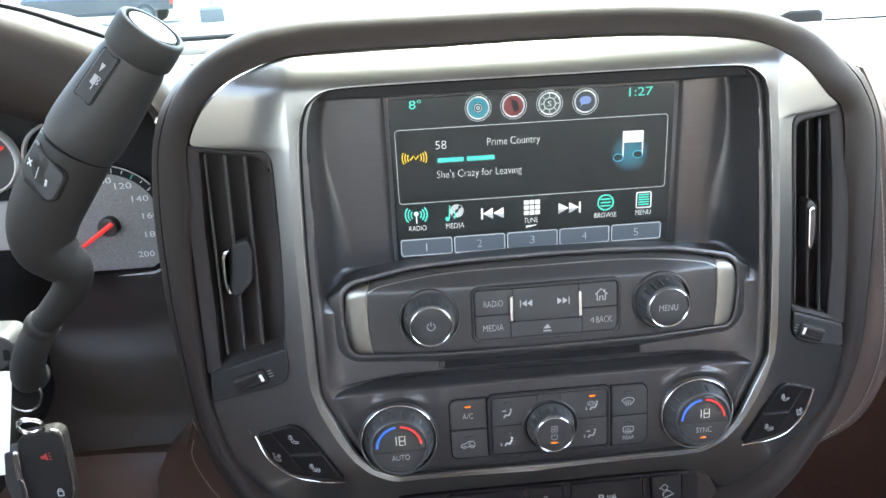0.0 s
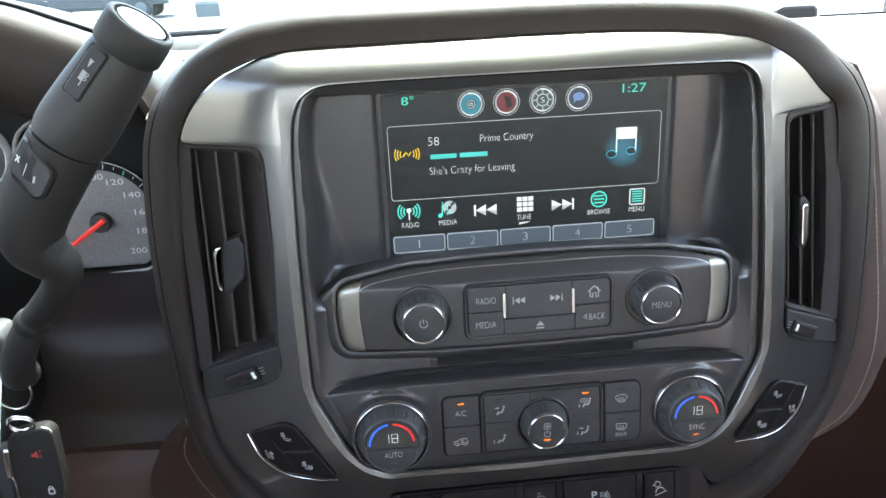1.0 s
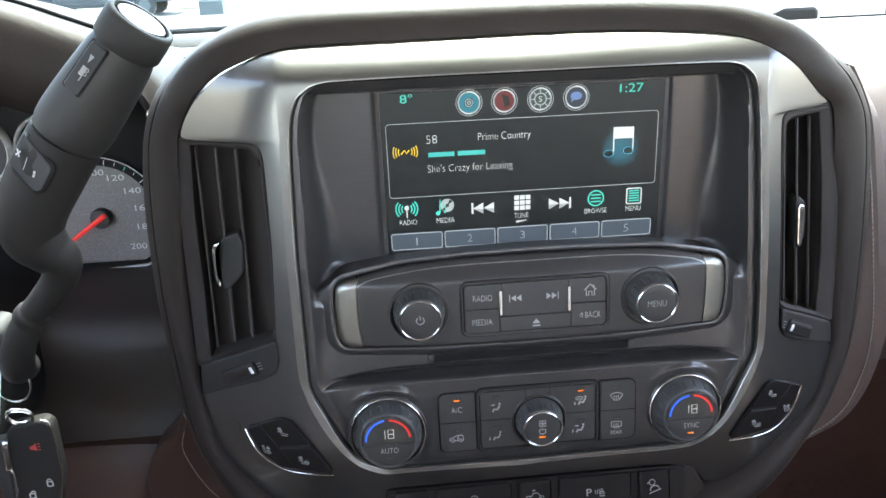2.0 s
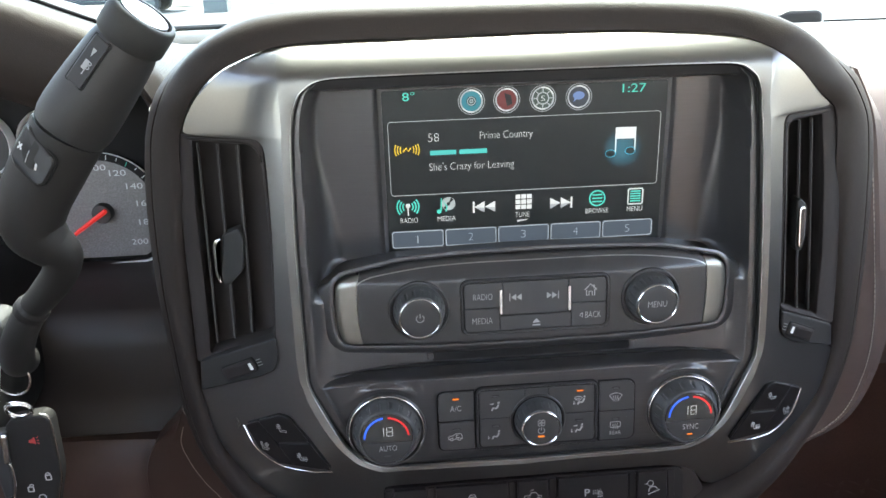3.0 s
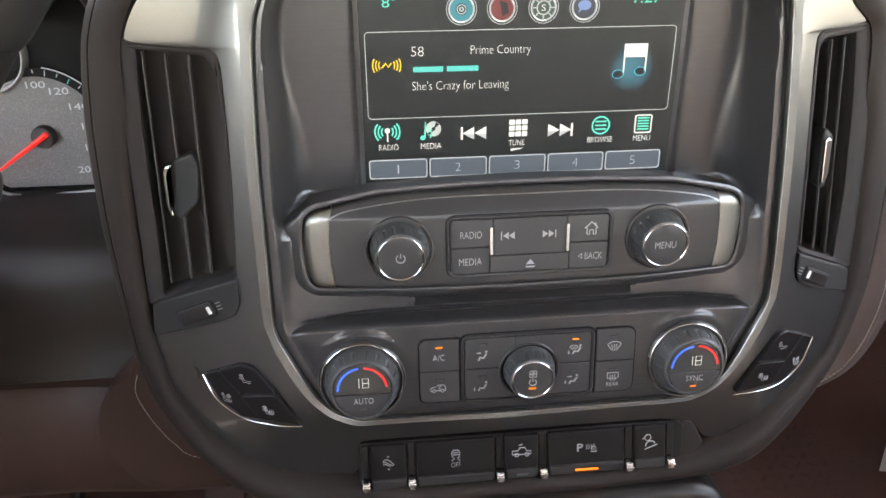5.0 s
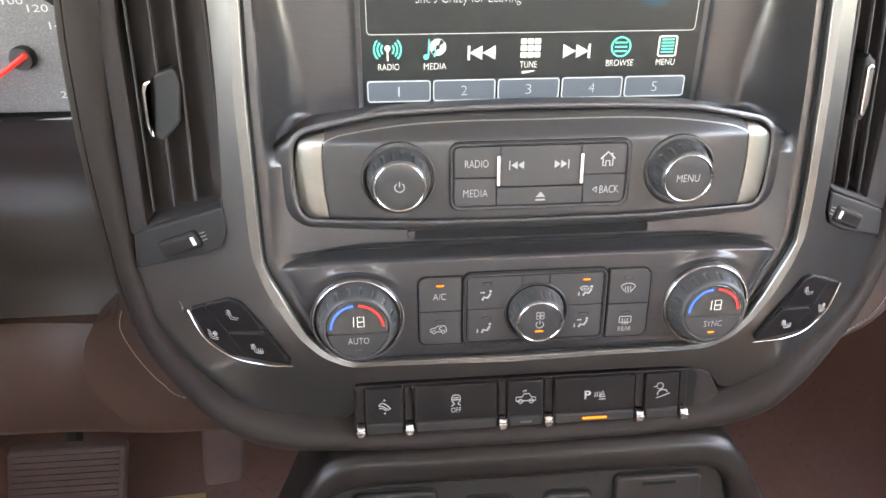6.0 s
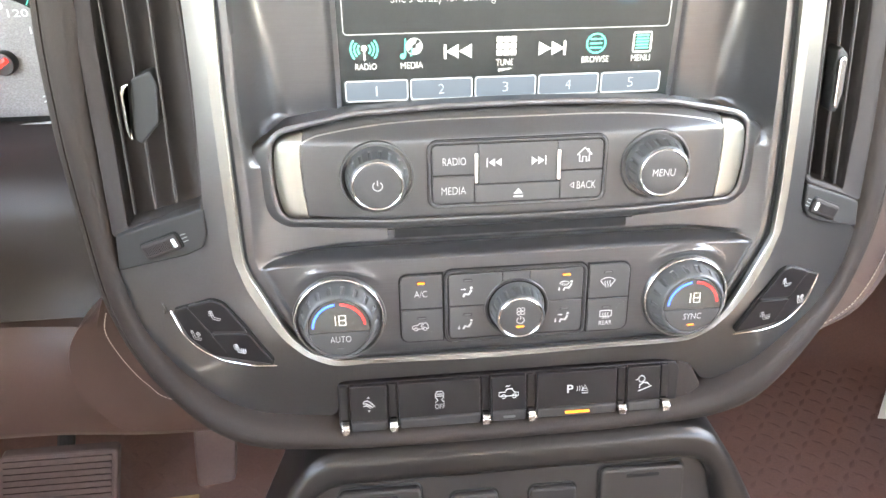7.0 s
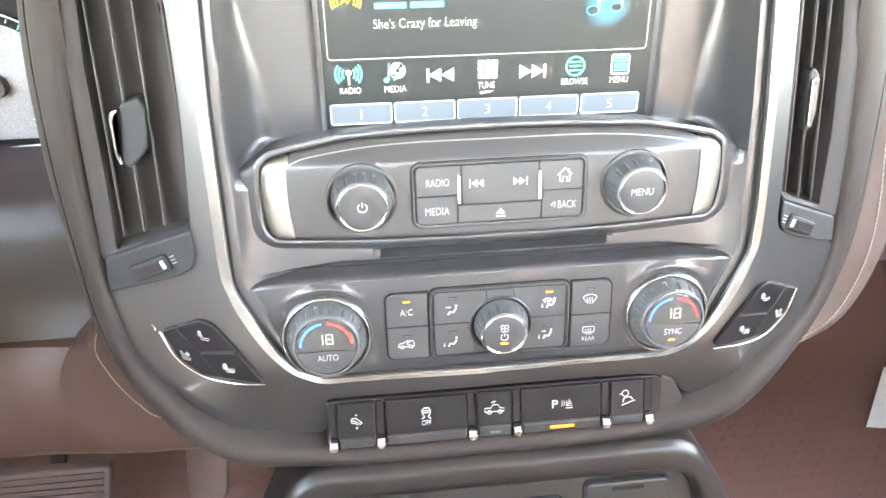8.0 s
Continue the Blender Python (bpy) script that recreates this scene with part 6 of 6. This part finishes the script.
    for k in (0, 1.6):
        tube(bm, [(-300 + 7 * math.cos(t), -97 + k + 5.5 * math.sin(t), w + 3 + 2 * math.sin(t)) for t in np.linspace(0, 2 * math.pi, 30, endpoint=False)], 0.8, 8, closed=True)
    part("inner_ring", bm, CHROME, ring)
    tag = thing("paper_tag", (-325, -130, w), "blank white paper tag on the key ring", "tag")
    bm = bmesh.new()
    slab(bm, rounded([(-345, -57), (-300.5, -60), (-317, -124), (-350, -126)], 2), -0.3, 0.3, 0.1, lambda u, v: w + 6)
    part("card", bm, PAPER, tag)
    ign = thing("ignition_lock", (-305, -48, 40), "grey ignition key head in the column", "ignition")
    bm = bmesh.new()
    slab(bm, rounded([(-325, -40), (-304, -41), (-299, -46), (-301, -56), (-308, -64), (-325, -64)], 4), -14, 6, 2, lambda u, v: w - 6)
    part("key_head", bm, KNOB_GREY, ign)
    bm = bmesh.new()
    slab(bm, rounded([(-305.5, -49), (-302, -50), (-303, -56), (-306.5, -56)], 1.2), 5.6, 6.4, 0.2, lambda u, v: w - 6)
    part("key_hole", bm, GAP, ign)


key_fob()


# ---- dashboard round the stack ----
def dash_line(u):
    """Height of the dash top along the windshield."""
    return 67 + 48 * min(max((-330 - u) / 200, 0), 1.15)


def dashboard():
    ob = thing("dashboard", (0, -250, -100), "dark vinyl dashboard with sunlit top", "dashboard")
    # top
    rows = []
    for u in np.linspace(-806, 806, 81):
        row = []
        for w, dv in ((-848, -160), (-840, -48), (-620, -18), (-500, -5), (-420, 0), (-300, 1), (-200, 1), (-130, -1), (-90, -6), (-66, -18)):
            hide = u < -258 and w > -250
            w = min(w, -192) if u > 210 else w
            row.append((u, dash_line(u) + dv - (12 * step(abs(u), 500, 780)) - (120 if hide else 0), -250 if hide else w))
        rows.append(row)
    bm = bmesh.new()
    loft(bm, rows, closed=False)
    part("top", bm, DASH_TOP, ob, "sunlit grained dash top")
    bm = bmesh.new()
    tube(bm, [(u, dash_line(u) + 0.6, -428) for u in (434, 520, 600, 700, 780)], 1.3, 8)
    part("defroster_edge", bm, GAP, ob)
    # passenger face
    prof = [(-198, 0.5), (-140, -7), (-104, -22), (-80, -46), (-62, -80), (-52, -120), (-46, -160), (-46, -200), (-52, -222), (-62, -246), (-90, -262), (-260, -268)]
    rows = []
    for u in np.linspace(212, 790, 40):
        bend = 22 * step(u, 200, 330)
        rows.append([(u, dash_line(u) + dv, w + 6 - bend * 0.4) for w, dv in prof])
    bm = bmesh.new()
    loft(bm, rows, closed=False)
    part("passenger_face", bm, BROWN_DARK, ob)
    # flank between the pad and the passenger face, with its stitched fold
    bm = bmesh.new()
    fold = curve_through([(215, 65), (231, 35), (241, -5), (252, -62), (261, -118), (260, -158), (247, -194), (216, -217)], 14)
    root = curve_through([(213, 66), (224, 40), (231, 0), (233, -60), (231, -112), (224, -152), (206, -182), (176, -206)], 14)
    edge = curve_through([(217, 65), (242, 33), (254, -5), (266, -62), (276, -118), (273, -164), (256, -203), (220, -224)], 14)
    loft(bm, [[(p[0], p[1], -24) for p in root], [(0.5 * (p[0] + q[0]), 0.5 * (p[1] + q[1]), -17) for p, q in zip(root, fold)], [(p[0] - 2, p[1], -16.5) for p in fold], [(p[0], p[1], -18) for p in fold],
              [(p[0] + 3, p[1] - 1, -17.5) for p in fold], [(p[0], p[1], -24) for p in edge], [(p[0] + 5, p[1] - 3, -44) for p in edge]], closed=False)
    part("flank", bm, BROWN_DARK, ob)
    bm = bmesh.new()
    for p, q in zip(fold, fold[1:]):
        m = p + (q - p) * 0.68
        tube(bm, [(p[0] - 2, p[1], -16.2), (m[0] - 2, m[1], -16.2)], 0.36, 6)
    part("stitching", bm, STITCH, ob, "row of pale thread stitches", kind="stuff")
    # driver side panel under the cluster
    prof = [(-168, -88), (-120, -92), (-80, -97), (-66, -106), (-60, -122), (-62, -160), (-56, -176), (-50, -186), (-58, -194), (-90, -198)]
    rows = [[(u, v, w) for w, v in prof] for u in np.linspace(-780, -226, 30)]
    bm = bmesh.new()
    loft(bm, rows, closed=False)
    part("column_panel", bm, COLUMN, ob)
    # knee bolster
    prof = [(-80, -180), (-46, -188), (-38, -200), (-38, -235), (-42, -272), (-52, -284), (-80, -289), (-160, -291)]
    rows = [[(u, v, w + 8 * step(u, -320, -220)) for w, v in prof] for u in np.linspace(-780, -150, 40)]
    bm = bmesh.new()
    loft(bm, rows, closed=False)
    part("knee_bolster", bm, BROWN, ob, "brown knee bolster")
    # stitched leather flank below the pad
    bm = bmesh.new()
    root = curve_through([(-232, -146), (-231, -152), (-229, -160), (-222, -176), (-213, -189), (-200, -201), (-184, -211), (-150, -222)], 8)
    fold = curve_through([(-233, -148), (-240, -165), (-244, -180), (-240, -196), (-234, -210), (-226, -223), (-212, -236), (-160, -246)], 8)
    edge = curve_through([(-234, -150), (-248, -168), (-263, -184), (-271, -202), (-272, -224), (-262, -247), (-240, -265), (-150, -268)], 8)
    loft(bm, [[(p[0], p[1], -24) for p in root], [(0.5 * (p[0] + q[0]), 0.5 * (p[1] + q[1]), -20) for p, q in zip(root, fold)], [(p[0] + 2, p[1] + 1, -20) for p in fold], [(*p, -21) for p in fold], [(p[0] - 3, p[1] - 1, -20.5) for p in fold],
              [(0.4 * p[0] + 0.6 * q[0], 0.4 * p[1] + 0.6 * q[1], -23.5) for p, q in zip(fold, edge)], [(*p, -27) for p in edge], [(p[0] - 1, p[1] - 1, -29) for p in edge], [(p[0] - 2, p[1] - 2, -50) for p in edge]], closed=False)
    part("lower_flank", bm, BROWN, ob, "brown leather flank")
    bm = bmesh.new()
    for p, q in zip(fold[9:50], fold[10:51]):
        m = p + (q - p) * 0.68
        tube(bm, [(p[0] + 2, p[1] + 1, -19.8), (m[0] + 2, m[1] + 1, -19.8)], 0.34, 6)
    part("stitching", bm, STITCH, ob, "row of pale thread stitches", kind="stuff")
    # cowl over the cluster: a leather brow that drops towards the stack
    path = curve_through([(-780, 126), (-560, 140), (-430, 135), (-350, 120), (-304, 104), (-264, 86), (-241, 62), (-232, 28), (-229, -40), (-229, -92)], 8)
    rings = []
    for dn, w in ((2, -210), (6, -126), (8, -92), (6, -82), (0, -77), (-12, -73), (-28, -72), (-46, -79), (-60, -98), (-66, -165)):
        row = []
        for i, p in enumerate(path):
            t = path[min(i + 1, len(path) - 1)] - path[max(i - 1, 0)]
            nrm = np.array([-t[1], t[0]]) / np.linalg.norm(t)
            q = p + nrm * (dn if dn > 0 else dn * (1 - 0.8 * step(p[0], -285, -245)))
            row.append((q[0], q[1], w))
        rings.append(row)
    bm = bmesh.new()
    loft(bm, rings, closed=False)
    part("cluster_cowl", bm, LEATHER, ob, "grained cowl over the gauges")
    bm = bmesh.new()
    tube(bm, [(p[0], p[1] + 8.6, -122) for p in path if p[0] < -262], 1.6, 8)
    part("cowl_seam", bm, GAP, ob, "dark seam behind the cowl")
    # column shroud
    bm = bmesh.new()
    tube(bm, [(-408, -120, -150), (-406, -122, -60), (-404, -124, 10), (-402, -126, 56), (-401.5, -126.5, 62), (-401.4, -126.6, 63)], [56, 64, 68, 64, 60, 52], 32, up=(0, 1, 0))
    part("column_shroud", bm, GAP, ob)


COLUMN = material("dark_cocoa_plastic", (0.0185, 0.013, 0.0113), 0.5, 0, 0.15, 1200, 0.2, 0.2)
BROWN_DARK = material("dark_brown_vinyl", (0.062, 0.041, 0.035), 0.5, 0, 0.2, 1400, 0.16, 0.2, kind="cells")
dashboard()


def dash_sensor():
    ob = thing("dash_sensor", (403, 80, -440), "small dark rounded sensor on the dash top", "sensor")
    bm = bmesh.new()
    slab(bm, rounded([(372, 62), (380, 76), (390, 81), (428, 81), (434, 76), (434, 62)], 3), -30, 0, 4, lambda u, v: -430)
    part("housing", bm, SOFT_BLACK, ob)


dash_sensor()


def wiper():
    ob = thing("wiper", (-200, 88, -800), "black wiper at the foot of the windshield", "wiper")
    bm = bmesh.new()
    tube(bm, [(-640, 62, -840), (-300, 66, -870), (-120, 64, -880), (300, 52, -880), (620, 46, -850)], [5, 5, 5, 3, 3], 8)
    part("blade", bm, SOFT_BLACK, ob)
    ob = thing("wiper_cowl", (0, 30, -900), "black plastic cowl below the windshield", "cowl")
    bm = bmesh.new()
    loft(bm, [[(u, v - 16 * step(u, -100, 250), w - 40 + 90 * (u / 780) ** 2) for u in np.linspace(-780, 780, 40)] for v, w in ((20, -850), (38, -860), (48, -880), (52, -920), (48, -990), (30, -1000))], closed=False)
    part("cover", bm, GAP, ob)


wiper()


# ---- footwell ----
def pedals():
    ob = thing("brake_pedal", (-450, -600, -330), "wide ribbed brake pedal", "pedal")
    over = lambda u, v: -335 + 0.35 * (-510 - v)
    bm = bmesh.new()
    slab(bm, rounded([(-524, -541), (-388, -541), (-400, -630), (-534, -630)], 8), -14, 0, 3, over)
    b = part("pad", bm, PEDAL, ob)
    for i in range(10):
        bm = bmesh.new()
        v = -548 - 7.4 * i
        stroke(bm, [(-519 - 0.8 * i, v), (-396 - 0.9 * i, v)], 4.2, 0, over, 2.2)
        part("rib", bm, PEDAL, b)
    bm = bmesh.new()
    tube(bm, [(-456, -560, -336), (-452, -440, -430), (-448, -330, -470)], 10, 12)
    part("lever", bm, SOFT_BLACK, ob)
    ob = thing("accelerator_pedal", (-280, -590, -330), "narrow grey accelerator pedal", "pedal")
    bm = bmesh.new()
    slab(bm, rounded([(-300, -480), (-246, -480), (-258, -597), (-304, -602)], 8), -10, 0, 3, lambda u, v: -335 + 0.25 * (-510 - v))
    part("pad", bm, PEDAL, ob)


pedals()


def floor_mat(name, u0, u1, label):
    ob = thing(name, ((u0 + u1) / 2, -640, -200), label, "floor mat", "floor mats")
    bm = bmesh.new()
    loft(bm, [[(u, -640, 60), (u, -640, -500), (u, -610, -560), (u, -440, -660), (u, -300, -720)] for u in np.linspace(u0, u1, 6)], closed=False)
    part("sheet", bm, RUBBER, ob)
    bm = bmesh.new()
    for i in range(int((u1 - u0) / 21)):
        for j in range(26):
            u, w = u0 + 11 + 21 * i, 40 - 21 * j
            if w < -490:
                continue
            s = 1 if (i + j) % 2 else -1
            d, e = Vector((s * 8, 0, 8)), Vector((2.4, 0, -s * 2.4))
            c = Vector((u, -639.7, w))
            q = [bm.verts.new(c + d), bm.verts.new(c + e), bm.verts.new(c - d), bm.verts.new(c - e)]
            top = bm.verts.new(c + Vector((0, 0.75, 0)))
            for a in range(4):
                bm.faces.new((q[a - 1], q[a], top))
    part("tread", bm, RUBBER, ob, "raised tread pattern", kind="stuff")


floor_mat("floor_mat", 190, 780, "dark brown rubber mat with raised tread, passenger side")
floor_mat("floor_mat", -780, -190, "dark brown rubber mat with raised tread, driver side")


def tan_board():
    ob = thing("tan_sheet", (-330, -634, -230), "piece of tan board lying on the floor", "board")
    bm = bmesh.new()
    c = [(-420, -328), (-311, -334), (-306, 60), (-420, 60)]
    vs = [bm.verts.new((u, -633, w)) for u, w in c] + [bm.verts.new((u, -637, w)) for u, w in c]
    bm.faces.new(vs[:4])
    bm.faces.new(vs[4:])
    for i in range(4):
        bm.faces.new((vs[i - 1], vs[i], vs[4 + i], vs[4 + i - 1]))
    part("sheet", bm, TAN, ob, smooth=False)


tan_board()


def white_paper():
    ob = thing("white_sheet", (700, -634, -380), "sheet of white paper lying on the passenger mat", "paper")
    bm = bmesh.new()
    c = [(622, -373), (735, -500), (800, -480), (780, -340), (640, -367)]
    top = [bm.verts.new((u, -636 + 2 * math.sin(u * 0.05) + (max(-w - 300, 0) * 0.02), w)) for u, w in c]
    low = [bm.verts.new(v.co - Vector((0, 0.6, 0))) for v in top]
    bm.faces.new(top)
    bm.faces.new(low)
    for i in range(5):
        bm.faces.new((top[i - 1], top[i], low[i], low[i - 1]))
    part("sheet", bm, PAPER, ob, smooth=False)


white_paper()


# ---- parked vehicles and box outside ----
vehicle("pickup_truck", -10.4, 31.0, 90, CAR_DARK, "dark pickup truck parked sideways beside the pole")
vehicle("pickup_truck", -17.6, 31.6, 84, CAR_DARK, "dark pickup truck parked beyond the first one")


def light_pole():
    """A slim pole on a concrete footing at the edge of the yard."""
    ob = new("light_pole")
    ob.matrix_world = pose(-6.1, 29.8, GRADE)
    tagged(ob, "pale light pole on a grey concrete footing", "light pole")
    metal_part("footing", CONCRETE, ob, [(-0.43, 0.43, -0.43, 0.43, 0, 0.55, 0.03)], label="square grey concrete footing")
    metal_part("mast", POLE, ob, [(-0.09, 0.09, -0.09, 0.09, 0.6, 6.0, 0.02)])


POLE = material("galvanised_pole", (0.2, 0.21, 0.2), 0.5, 0.3, 0.1, 20, 0.1, 0.1)
light_pole()
